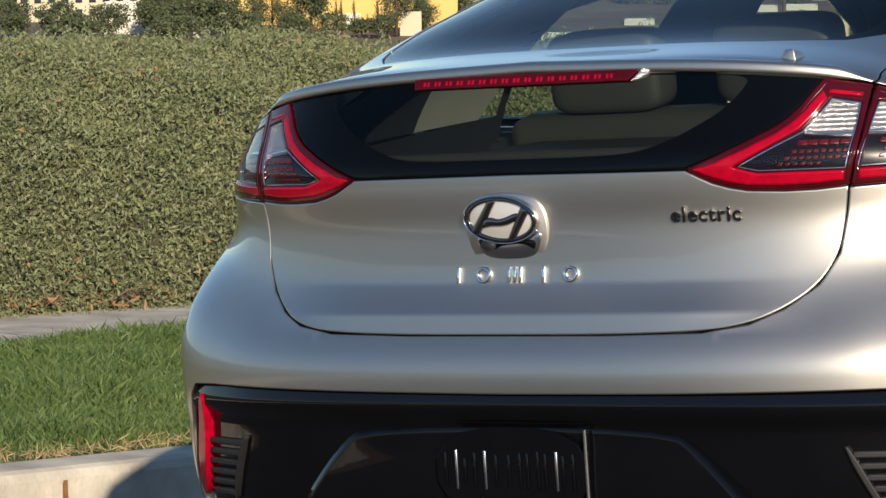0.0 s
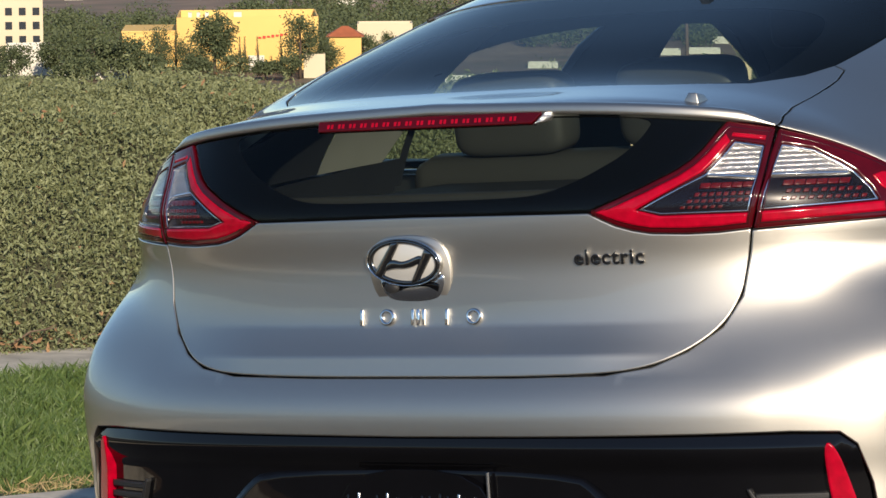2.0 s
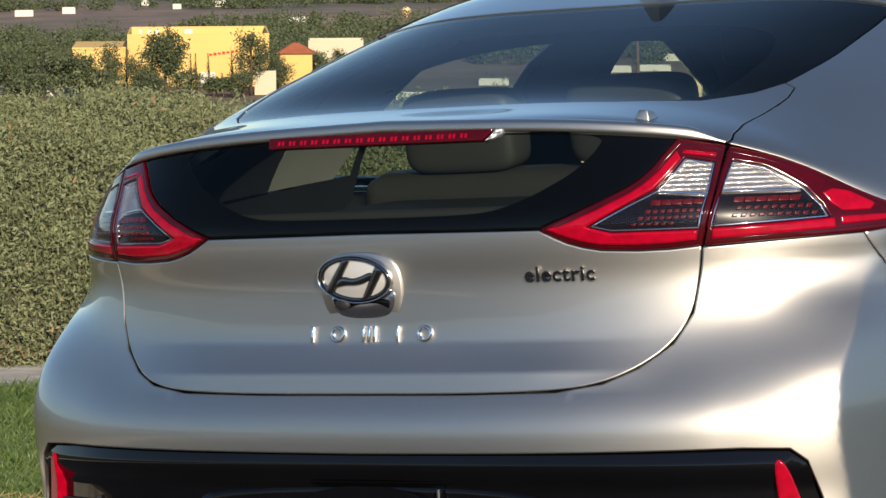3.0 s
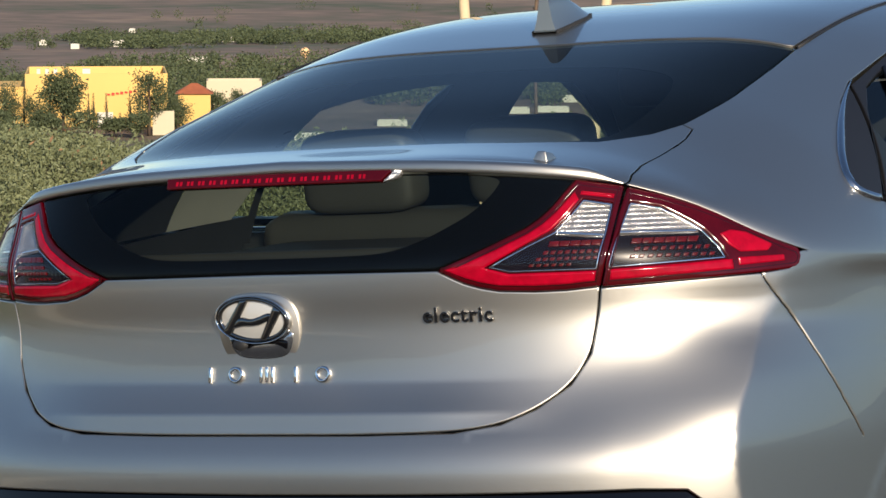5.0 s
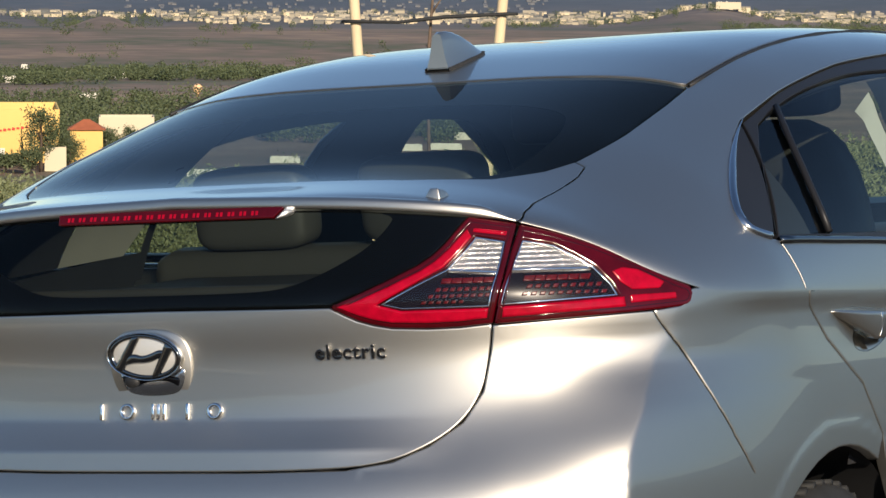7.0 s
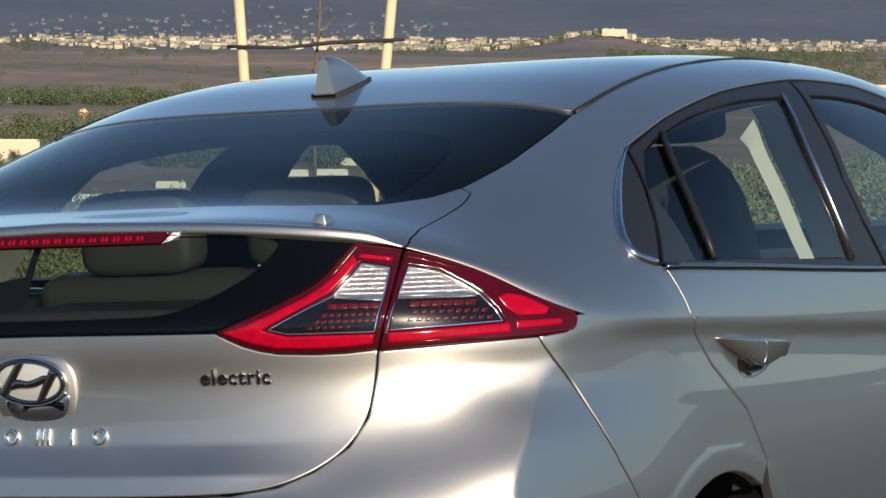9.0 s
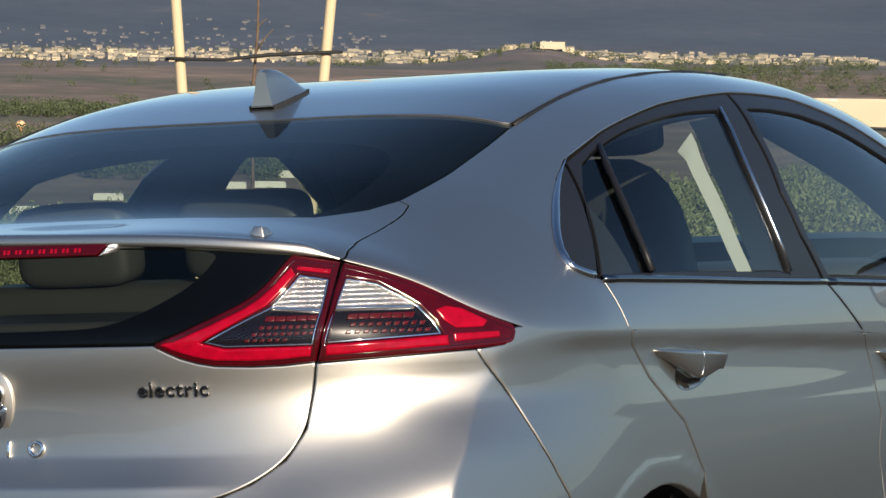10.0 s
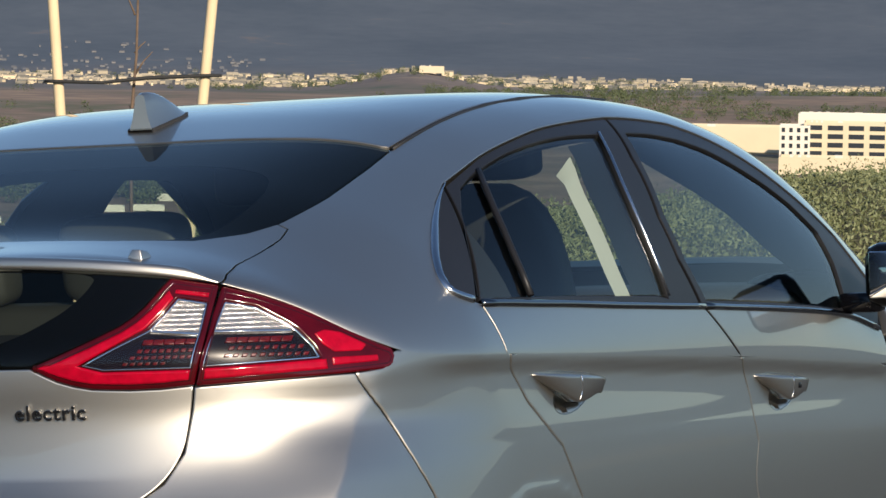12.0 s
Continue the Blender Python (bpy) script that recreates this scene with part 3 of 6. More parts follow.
BANK_TOP = curve(-3, 1.16, 2, 1.18, 5, 1.18, 6.2, 1.17, 6.9, 1.13, 7.4, 1.12, 9.5, 1.24, 14, 1.30, 18, 1.58, 26, 2.10, 36, 2.65, 45, 3.1)


def bank_h(a, d):
    """Height of the shrub bank over the verge: a slope that steepens towards the path."""
    k = np.clip((d - 3.74) / 2.3, 0, 1)
    h = 0.09 + (BANK_TOP(a) - 0.09) * (1 - (1 - k) ** 2.2) ** 0.85 * (1 - 0.05 * np.clip(d - 6.4, 0, 8) ** 1.5)
    lumps = 0.020 * wave(a, d, 0.11, 1) + 0.040 * wave(a, d, 0.26, 5) + 0.055 * wave(a, d, 0.7, 2) + 0.014 * wave(a, d, 0.05, 4)
    return h + lumps * np.clip((d - 3.7) / 0.3, 0, 1)


ba, bd = np.meshgrid(np.linspace(-3, 45, 480), 3.74 + 5.6 * np.linspace(0, 1, 90) ** 1.3)
bank_v = street(ba, bd) + np.stack([np.zeros_like(ba), np.zeros_like(ba), bank_h(ba, bd) - 0.06], -1)
r_, c_ = ba.shape
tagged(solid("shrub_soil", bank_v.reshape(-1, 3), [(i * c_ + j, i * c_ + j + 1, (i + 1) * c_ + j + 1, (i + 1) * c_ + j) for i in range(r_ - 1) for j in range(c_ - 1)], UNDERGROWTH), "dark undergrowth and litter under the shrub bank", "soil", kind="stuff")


def bank_points(n, a0, a1, thick=0.07):
    a, d = rng.uniform(a0, a1, n), 3.72 + 3.9 * rng.uniform(0, 1, n) ** 1.25
    p = street(a, d)
    p[:, 2] += bank_h(a, d)
    return p + rng.normal(size=(n, 3)) * (thick, thick, thick * 0.6) - (0, 0, 0.03)


toward = np.array((0.55, -0.5, 0.45))
p = bank_points(460000, 0.2, 8.5, 0.05)
tagged(leaves("shrub_bank", p, rng.uniform(0.016, 0.036, len(p)), rng.uniform(0.007, 0.014, len(p)), LEAF, rng, 0.3, toward * 0.5), "low grey-green shrubs covering the bank", "shrub", kind="stuff")
p = bank_points(230000, 8.5, 42, 0.08)
tagged(leaves("shrub_bank", p, rng.uniform(0.032, 0.060, len(p)), rng.uniform(0.013, 0.024, len(p)), LEAF, rng, 0.3, toward * 0.5), "low grey-green shrubs further along the bank", "shrub", kind="stuff")
# upright shoots along the crest
sa, sd = rng.uniform(0, 30, 900), rng.uniform(4.2, 6.9, 900)
sp = street(sa, sd)
sp[:, 2] += bank_h(sa, sd) - 0.03
k = 26
tall = rng.uniform(0.06, 0.22, 900)
lean = rng.normal(size=(900, 2)) * 0.2
h = rng.uniform(0, 1, (900, k))
pts = sp[:, None, :] + np.stack([lean[:, :1] * h * tall[:, None], lean[:, 1:] * h * tall[:, None], h * tall[:, None]], -1) + rng.normal(size=(900, k, 3)) * 0.012
pts = pts.reshape(-1, 3)
tagged(leaves("shrub_shoots", pts, rng.uniform(0.02, 0.04, len(pts)), rng.uniform(0.007, 0.012, len(pts)), LEAF, rng, 0.7), "upright leafy shoots on the shrubs", "shrub", kind="stuff")
p = bank_points(6000, 0, 9, 0.04)
p = p[rng.uniform(size=len(p)) < np.clip(0.5 + 0.7 * wave(p[:, 0], p[:, 1] + p[:, 2] * 2, 0.35, 3) - 0.55, 0.03, 1)]
tagged(leaves("dry_leaves", p + (0.02, -0.02, 0.03), rng.uniform(0.022, 0.048, len(p)), rng.uniform(0.010, 0.020, len(p)), DEAD_LEAF, rng), "dry brown leaves caught in the shrubs", "dry leaves", kind="stuff")
a, d = rng.uniform(-2, 9, 2200), rng.normal(3.80, 0.07, 2200)
p = street(a, d) + np.stack([0 * a, 0 * a, rng.uniform(0.09, 0.16, 2200)], -1)
tagged(leaves("litter", p, rng.uniform(0.03, 0.09, len(p)), rng.uniform(0.006, 0.02, len(p)), DEAD_LEAF, rng), "dead leaves and twigs lying along the path's edge", "leaf litter", kind="stuff")
# bare twigs low in the bank
tw = bmesh.new()
for _ in range(260):
    a, d = random.uniform(-1.5, 8), random.uniform(3.72, 3.95)
    q = Vector(street(a, d, 0.10))
    e = q + Vector((random.uniform(-0.2, 0.2), random.uniform(-0.2, 0.2), random.uniform(0.02, 0.22)))
    tube(tw, [q, q.lerp(e, 0.5) + Vector((0, 0, 0.03)), e], [0.005, 0.004, 0.002], 5)
tagged(part("twigs", tw, TWIG), "bare brown twigs at the foot of the shrubs", "twigs", kind="stuff")

# grass
n = 230000
a, d = rng.uniform(-2.6, 5.0, n), 0.155 + 2.66 * rng.uniform(0, 1, n)
keep = rng.uniform(size=n) < np.clip((d - 0.13) / 0.12, 0.15, 1)
a, d = a[keep], d[keep]
n = len(a)
root = street(a, d, 0.04 * d - 0.033 - 0.0098 * (d - 0.15))
hh = rng.uniform(0.03, 0.075, n) * (1 + 0.35 * wave(a, d, 0.25, 1)) * np.clip((d - 0.1) / 0.35, 0.45, 1)
ang = rng.uniform(0, 2 * math.pi, n)
wd = np.stack([np.cos(ang), np.sin(ang), 0 * ang], -1) * rng.uniform(0.0015, 0.003, n)[:, None]
bend = rng.normal(size=(n, 2)) * 0.45
mid = root + np.stack([bend[:, 0] * hh * 0.35, bend[:, 1] * hh * 0.35, hh * 0.6], -1)
tip = root + np.stack([bend[:, 0] * hh, bend[:, 1] * hh, hh * 0.95], -1)
tagged(quads("grass", np.stack([root - wd, root + wd, mid + wd * 0.8, tip, mid - wd * 0.8], 1).reshape(-1, 3), GRASS, 5), "thick green lawn grass beside the kerb", "grass", kind="stuff")
n = 2500
a, d = rng.uniform(-2.6, 4, n), 0.15 + np.abs(rng.normal(0, 0.09, n))
p = street(a, d, 0.012 + 0.02 * d)
tagged(leaves("dry_grass", p, rng.uniform(0.03, 0.07, n), rng.uniform(0.002, 0.005, n), material("straw", (0.40, 0.30, 0.15), 0.8, vary=0.3), rng), "dry grass clippings along the kerb", "dry grass", kind="stuff")

# stakes and a bare sapling behind the bank
def stake(az, r, lean_x, name="tree_stake"):
    """A stake that crosses the height of 1.04 m at az, leaning to the right by lean_x a metre."""
    foot = away(az, r)
    drop = 1.04 - (float(ground_z(foot[0], foot[1])) - 0.2)
    foot = foot - np.array((math.cos(radians(az)), math.sin(radians(az)), 0)) * lean_x * drop
    foot[2] = float(ground_z(foot[0], foot[1])) - 0.2
    top_z = 2.35
    bm = bmesh.new()
    right = Vector((math.cos(radians(az)), math.sin(radians(az)), 0))
    top = Vector(foot) + right * lean_x * (top_z - foot[2]) + Vector((0, 0, top_z - foot[2]))
    tube(bm, [foot, Vector(foot).lerp(top, 0.4), Vector(foot).lerp(top, 0.8), top], [0.027, 0.027, 0.026, 0.025], 12)
    return tagged(part(name, bm, TIMBER), "round pale timber tree stake", "stake", "stakes of the sapling")


stake(29.75, 18.0, -0.075), stake(27.53, 18.0, 0.085)
tie = bmesh.new()
q0, q1 = Vector(away(29.86, 17.96, 1.568 - 18 * math.tan(radians(1.19)))), Vector(away(27.36, 17.96, 1.568 - 18 * math.tan(radians(1.06))))
tube(tie, [q0 + Vector((-0.05, 0, 0)), q0, q0.lerp(q1, 0.3) + Vector((0, 0, -0.015)), q0.lerp(q1, 0.6), q1, q1 + Vector((0.04, 0.02, 0))], [0.008, 0.009, 0.008, 0.010, 0.009, 0.007], 8)
tagged(part("tree_tie", tie, RUBBER), "black rubber tie between two tree stakes", "tie")
sap = bmesh.new()
foot = away(28.62, 18.05)
foot[2] = float(ground_z(foot[0], foot[1])) - 0.1
f0 = Vector(foot)
trunk_pts = [f0, f0 + Vector((0.01, 0, 1.2)), f0 + Vector((-0.01, 0, 2.0)), f0 + Vector((0.02, 0, 2.35)), f0 + Vector((0.03, 0, 2.9)), f0 + Vector((0.05, 0, 3.3))]
tube(sap, trunk_pts, [0.012, 0.010, 0.0085, 0.007, 0.005, 0.002], 8)
for z0, dx, dz in ((2.25, 0.09, 0.12), (2.36, 0.05, 0.06), (2.55, -0.08, 0.12), (2.75, 0.10, 0.16), (2.05, -0.04, 0.05)):
    b0 = f0 + Vector((0.01, 0, z0))
    tube(sap, [b0, b0 + Vector((dx * 0.5, 0.01, dz * 0.6)), b0 + Vector((dx, 0.02, dz))], [0.006, 0.004, 0.002], 6)
tagged(part("sapling", sap, TWIG), "thin bare sapling tied between stakes", "sapling")

# ---- the valley: sheds, offices, trees and the town on the far slope ----
STUCCO = material("yellow_stucco", (0.78, 0.50, 0.16), 0.9, vary=0.10, size=0.05)
CREAM = material("cream_wall", (0.62, 0.53, 0.37), 0.9, vary=0.10, size=0.05)
WHITE_WALL = material("white_wall", (0.68, 0.64, 0.55), 0.85, vary=0.08, size=0.05)
ROOF_GREY = material("grey_roof", (0.30, 0.30, 0.31), 0.9, vary=0.2, size=0.1)
TILE = material("red_roof_tiles", (0.42, 0.12, 0.05), 0.9, vary=0.25, size=0.4)
DARK_GLASS = material("dark_window", (0.03, 0.035, 0.045), 0.2, vary=0.2)
SIGN_RED = material("sign_red", (0.55, 0.04, 0.02), 0.6, vary=0.1)
FAR_LEAF = material("far_leaf", (0.105, 0.125, 0.050), 0.7, size=0.03, color2=(0.035, 0.05, 0.022), island=0.5)
PEACH = material("peach_paint", (0.85, 0.52, 0.28), 0.8, vary=0.1, size=0.3)
BARK = material("bark", (0.10, 0.07, 0.05), 0.9, vary=0.3)
TOWN = material("far_houses", (0.66, 0.54, 0.36), 0.9, size=0.01, color2=(0.13, 0.13, 0.12), island=0.8)
# the houses up the slope: haze put into a duller, greyer colour
TOWN_HAZY = material("hazy_hillside_houses", (0.19, 0.18, 0.17), 0.9, size=0.01, color2=(0.10, 0.11, 0.13), island=0.8)


def building(name, az, r, wide, deep, high, mat, label, windows=None, turn=0.0, roof_mat=None, base=None):
    """A block whose front faces the eye; windows is (columns, rows, width, height, first sill, storey)."""
    root = new(name)
    c = away(az, r)
    z0 = float(ground_z(c[0], c[1])) - 1.0 if base is None else base
    root.matrix_world = pose(c[0], c[1], z0, 0, 0, az + turn)
    tagged(root, label, "building")
    high += 1.0
    bm = bmesh.new()
    sunk = 2.2 if wide > 16 else 0.3
    block(bm, (0, deep / 2, (high - sunk) / 2), (wide, deep, high - sunk))
    for x, y, w, d in ((0, 0.2, wide, 0.4), (0, deep - 0.2, wide, 0.4), (-wide / 2 + 0.2, deep / 2, 0.4, deep - 0.8), (wide / 2 - 0.2, deep / 2, 0.4, deep - 0.8)):
        block(bm, (x, y, high - sunk / 2 + 0.3), (w, d, sunk + 0.6))
    part("wall", bm, mat, root, smooth=False)
    bm = bmesh.new()
    block(bm, (0, deep / 2, high - sunk + 0.06), (wide - 0.9, deep - 0.9, 0.12))
    part("roof", bm, roof_mat or ROOF_GREY, root, smooth=False)
    if wide > 16:
        for i in range(4):
            bm = bmesh.new()
            block(bm, (wide * (-0.41 + 0.06 * i + 0.16 * (i > 2)), deep * 0.3, high - 0.25), (wide * (0.025 + 0.03 * (i == 3)), 3, 3.2))
            part("roof_vent", bm, WHITE_WALL, root, smooth=False)
    if windows:
        nc, nr, ww, wh, sill, storey = windows
        for j in range(nr):
            for i in range(nc):
                x = (i + 0.5) / nc * wide - wide / 2
                bm = bmesh.new()
                block(bm, (x, -0.02, 1.0 + sill + j * storey + wh / 2), (ww, 0.3, wh))
                part("window", bm, DARK_GLASS, root, smooth=False)
    return root


mall = building("store", 35.57, 960, 37.5, 45, 12.6, STUCCO, "large flat-roofed yellow stucco store behind trees", base=-56.0)
bm = bmesh.new()
block(bm, (-26, 20, 5.6), (14.5, 34, 9.2))
block(bm, (-26, 20, 10.4), (14.9, 34.4, 0.5))
part("wing", bm, STUCCO, mall, smooth=False)
bm = bmesh.new()
for i in range(7):
    block(bm, (3.2 + i * 1.15, -0.2, 8.7 + 0.14 * i), (0.8, 0.3, 0.45 + 0.2 * (i % 2)), (0, 6, 0))
part("sign_bars", bm, SIGN_RED, mall, "red sign of unreadable bars", smooth=False)
bm = bmesh.new()
block(bm, (2.2, -0.15, 2.0), (4.2, 0.3, 4.0))
part("entrance", bm, WHITE_WALL, mall, smooth=False)
red = building("pavilion", 34.03, 945, 8.4, 10, 8.2, STUCCO, "small stucco pavilion with a red tiled hip roof", base=-56.0)
bm = bmesh.new()
q = [bm.verts.new(v) for v in ((-5, -0.8, 9.5), (5, -0.8, 9.5), (5, 10.8, 9.5), (-5, 10.8, 9.5), (-0.8, 5, 12.1), (0.8, 5, 12.1))]
for f in ((0, 1, 5, 4), (1, 2, 5), (2, 3, 4, 5), (3, 0, 4), (3, 2, 1, 0)):
    bm.faces.new([q[i] for i in f])
part("tiled_roof", bm, TILE, red, smooth=False)
building("shop", 33.40, 985, 15, 14, 9.4, CREAM, "low cream shop building", base=-56.0)
building("shop", 34.52, 925, 5.5, 8, 4.6, CREAM, "small cream kiosk under the trees", base=-56.0)
building("shop", 39.0, 950, 12, 10, 6.5, WHITE_WALL, "low white shed among trees", base=-56.0)
building("office_block", 39.75, 1010, 34, 20, 16.5, CREAM, "white office block with rows of dark windows", (9, 4, 1.9, 2.1, 1.2, 3.9))
building("shop", 38.0, 930, 18, 14, 4.4, WHITE_WALL, "low white shed among trees")
building("parking_deck", 17.35, 1440, 33, 30, 14.0, CREAM, "cream office building with strips of dark openings", (4, 4, 6.0, 1.9, 1.4, 3.4))
building("office_block", 18.15, 1430, 12, 22, 12.6, WHITE_WALL, "pale office wing with dark windows", (4, 4, 1.3, 1.7, 1.2, 3.1))
building("warehouse", 19.3, 1500, 62, 40, 9.5, CREAM, "long flat cream warehouse")
building("warehouse", 17.3, 1255, 48, 25, 5.5, CREAM, "low cream shed in front of the offices")
building("warehouse", 17.0, 1560, 60, 30, 15.5, WHITE_WALL, "white flat-roofed block behind the offices")
building("hill_house", 23.9, 2630, 18, 12, 3.4, CREAM, "cream block standing alone on a knoll", base=-43.0)
for az, r, w_, h_ in ((35.22, 1470, 4.5, 2.4), (35.30, 1480, 3, 2.2), (33.52, 1545, 6.5, 1.8), (34.32, 1600, 1.9, 1.4), (33.85, 1580, 2.2, 1.4), (35.0, 1690, 3, 1.6), (36.4, 1500, 3, 1.8), (35.9, 1440, 3.4, 1.6), (37.6, 1400, 5, 2.2), (38.3, 1380, 7, 2.0), (34.0, 1310, 8, 1.6)):
    building("shed", az, r, w_, 6, h_ * 0.8, WHITE_WALL, "small white farm shed in the valley")
for az, r, w_, h_ in ((28.6, 1180, 17, 1.2), (28.95, 1010, 8, 0.9), (28.35, 1015, 9, 0.8), (28.0, 1060, 8, 1.1), (32.2, 905, 8, 1.1), (31.6, 915, 9, 0.9), (30.9, 960, 8, 0.8), (22.2, 960, 14, 1.0), (21.2, 985, 12, 0.9), (19.6, 930, 18, 1.2)):
    building("shed", az, r, w_, 8, h_, WHITE_WALL, "low white shed among the valley's trees")
bm = bmesh.new()
c = away(32.28, 1330)
bmesh.ops.create_uvsphere(bm, u_segments=24, v_segments=12, radius=1.8, matrix=pose(c[0], c[1], -50.9))
tube(bm, [(c[0], c[1], float(ground_z(c[0], c[1])) - 1), (c[0], c[1], -52)], 0.5, 10)
tagged(part("water_tank", bm, PEACH), "round cream water tank on a post", "tank")

rng2 = np.random.default_rng(11)


def tree(name, az, r, high, wide, kind="round", leafy=2600, label=""):
    root = new(name)
    c = away(az, r)
    z0 = float(ground_z(c[0], c[1]))
    high = high + max(VALLEY - z0, -3.0)
    root.matrix_world = pose(c[0], c[1], z0)
    tagged(root, label or "dark green broad-crowned tree in the valley", "tree")
    bm = bmesh.new()
    tube(bm, [(0, 0, -0.5), (0.1, 0, high * 0.25), (0.2, 0.1, high * 0.55), (0.1, 0, high * 0.8)], [high * 0.028, high * 0.022, high * 0.014, high * 0.005], 8)
    for i in range(5):
        a = i * 1.3
        tube(bm, [(0.1, 0, high * (0.25 + 0.08 * i)), (wide * 0.25 * math.cos(a), wide * 0.25 * math.sin(a), high * (0.42 + 0.09 * i))], [high * 0.01, high * 0.004], 6)
    part("trunk", bm, BARK, root)
    n = leafy
    if kind == "round":
        clumps = rng2.normal(size=(40, 3))
        clumps = clumps / np.linalg.norm(clumps, axis=1, keepdims=True) * rng2.uniform(0.45, 0.95, (40, 1)) * (wide * 0.5, wide * 0.5, high * 0.42) + (0, 0, high * 0.58)
        p = clumps[rng2.integers(0, 40, n)] + rng2.normal(size=(n, 3)) * (wide * 0.085, wide * 0.085, high * 0.06)
    else:
        t = rng2.uniform(0, 1, n)
        p = np.stack([rng2.normal(size=n) * wide * 0.22 * (1 - t * 0.85), rng2.normal(size=n) * wide * 0.22 * (1 - t * 0.85), high * (0.06 + 0.94 * t)], -1)
    s = max(wide, high * 0.3) * 0.052
    ob = leaves("crown", p, rng2.uniform(s * 0.7, s * 1.6, n), rng2.uniform(s * 0.5, s, n), FAR_LEAF, rng2)
    ob.parent = root
    return root


tree("tree", 36.10, 930, 16.4, 11.5, leafy=5000), tree("tree", 34.75, 925, 16.6, 10.0, leafy=3200, label="loose grey-green tree beside the store")
for az, r, h_, w_ in ((36.72, 935, 11, 4.5), (36.95, 930, 9, 5), (37.45, 920, 11.5, 12), (38.0, 925, 11, 14), (38.6, 930, 10, 12), (39.3, 925, 9, 11), (40.1, 930, 9.5, 12), (40.8, 935, 9, 11),
                      (35.75, 925, 6, 8), (35.3, 920, 5, 9), (34.95, 915, 5.5, 8), (34.3, 930, 8.5, 7), (33.6, 935, 6, 8), (33.0, 940, 8, 9), (36.4, 915, 6, 9), (37.1, 915, 6.5, 10), (38.3, 900, 6.5, 12), (39.8, 905, 7, 13), (33.75, 975, 8.2, 9), (33.35, 960, 8.8, 7), (34.35, 935, 9.5, 6), (37.0, 940, 12, 7), (36.5, 925, 9.5, 6)):
    tree("tree", az, r, h_, w_)
for az in (35.05, 35.42, 35.62, 35.70):
    tree("cypress", az, 945, 8.8, 2.4, "tall", 900, "slim dark cypress in front of the store")
# the woods and hedgerows of the valley floor, and the roofs of the far town
pts = []
for i in range(4400):
    row = i % 5
    az, r = rng2.uniform(14, 43), 980 * (2650 / 980) ** rng2.uniform(0, 1)
    if row == 0:
        az, r = rng2.uniform(27, 42), rng2.uniform(1040, 1290)
    elif row == 1:
        az = rng2.uniform(26, 43)
        r = rng2.uniform(1430, 1590) if az > 33.8 else rng2.uniform(1490, 1640)
    elif row == 2:
        az, r = rng2.uniform(14, 24), rng2.uniform(1950, 2480)
    elif row == 3:
        az, r = rng2.uniform(14, 42), rng2.uniform(2560, 2860)
    if 33.0 < az < 37.9 and r < 1010 or 16 < az < 20.5 and 1000 < r < 1640:
        continue
    c = away(az, r)
    if float(wave(np.array(c[0]), np.array(c[1]), (95, 60, 120, 150, 150)[row], 4)) < (-0.75, -0.45, -0.4, -0.5, 0.2)[row]:
        continue
    z0, w, h = float(ground_z(c[0], c[1])), rng2.uniform(4, 13), rng2.uniform(3.5, 8.5) * (0.75 if r > 1400 else 1.0)
    k = 110 if r < 1700 else 60
    q = rng2.normal(size=(k, 3))
    q = q / np.linalg.norm(q, axis=1, keepdims=True) * rng2.uniform(0.55, 1.0, (k, 1)) * (w * 0.5, w * 0.5, h * 0.48)
    pts.append(np.array((c[0], c[1], z0 + h * 0.5)) + q + rng2.normal(size=(k, 3)) * 0.4)
pts = np.concatenate(pts)
tagged(leaves("woods", pts, rng2.uniform(0.6, 1.3, len(pts)), rng2.uniform(0.4, 0.9, len(pts)), FAR_LEAF, rng2), "scattered dark trees across the valley floor", "woods", kind="stuff")
v, high_v = [], []
for _ in range(3800):
    az, low_band = rng2.uniform(13, 42), rng2.uniform() < 0.55
    r = 2680 + 190 * rng2.uniform() if low_band else 2800 + 800 * rng2.uniform() ** 1.5
    c = away(az, r)
    if float(wave(np.array(c[0]), np.array(c[1]), 230, 8)) < (-0.45 if low_band else 0.6):
        continue
    z0 = float(ground_z(c[0], c[1]))
    w, h, dd = 1.5 + 8.5 * rng2.uniform() ** 2 if low_band else rng2.uniform(1.2, 5), rng2.uniform(0.9, 3.4) if low_band else rng2.uniform(0.6, 1.6), 6.0
    ux, uy = math.cos(radians(az)), math.sin(radians(az))
    p0, p1 = c[:2] - np.array((ux, uy)) * w / 2, c[:2] + np.array((ux, uy)) * w / 2
    b0, b1 = p0 + np.array((-uy, ux)) * dd, p1 + np.array((-uy, ux)) * dd
    f = lambda q, z: (q[0], q[1], z)
    (v if low_band else high_v).extend([f(p0, z0 - 3), f(p1, z0 - 3), f(p1, z0 + h), f(p0, z0 + h), f(p0, z0 + h), f(p1, z0 + h), f(b1, z0 + h + 1), f(b0, z0 + h + 1), f(p1, z0 - 3), f(b1, z0 - 3), f(b1, z0 + h), f(p1, z0 + h)])
tagged(quads("far_town", np.array(v), TOWN), "pale roofs and walls of a town at the foot of the hills", "town", kind="stuff")
tagged(quads("hillside_town", np.array(high_v), TOWN_HAZY), "houses scattered up the far slope, greyed for haze", "town", kind="stuff")

B = 1.15                                       # metres across the roof's skin from the middle line to the shoulder


def roof(p, y):
    return upper(np.asarray(p) / B, y)


def b_y(*pairs):
    """Outline points given as (b, y), for roof()."""
    return [(b * B, y) for b, y in pairs]


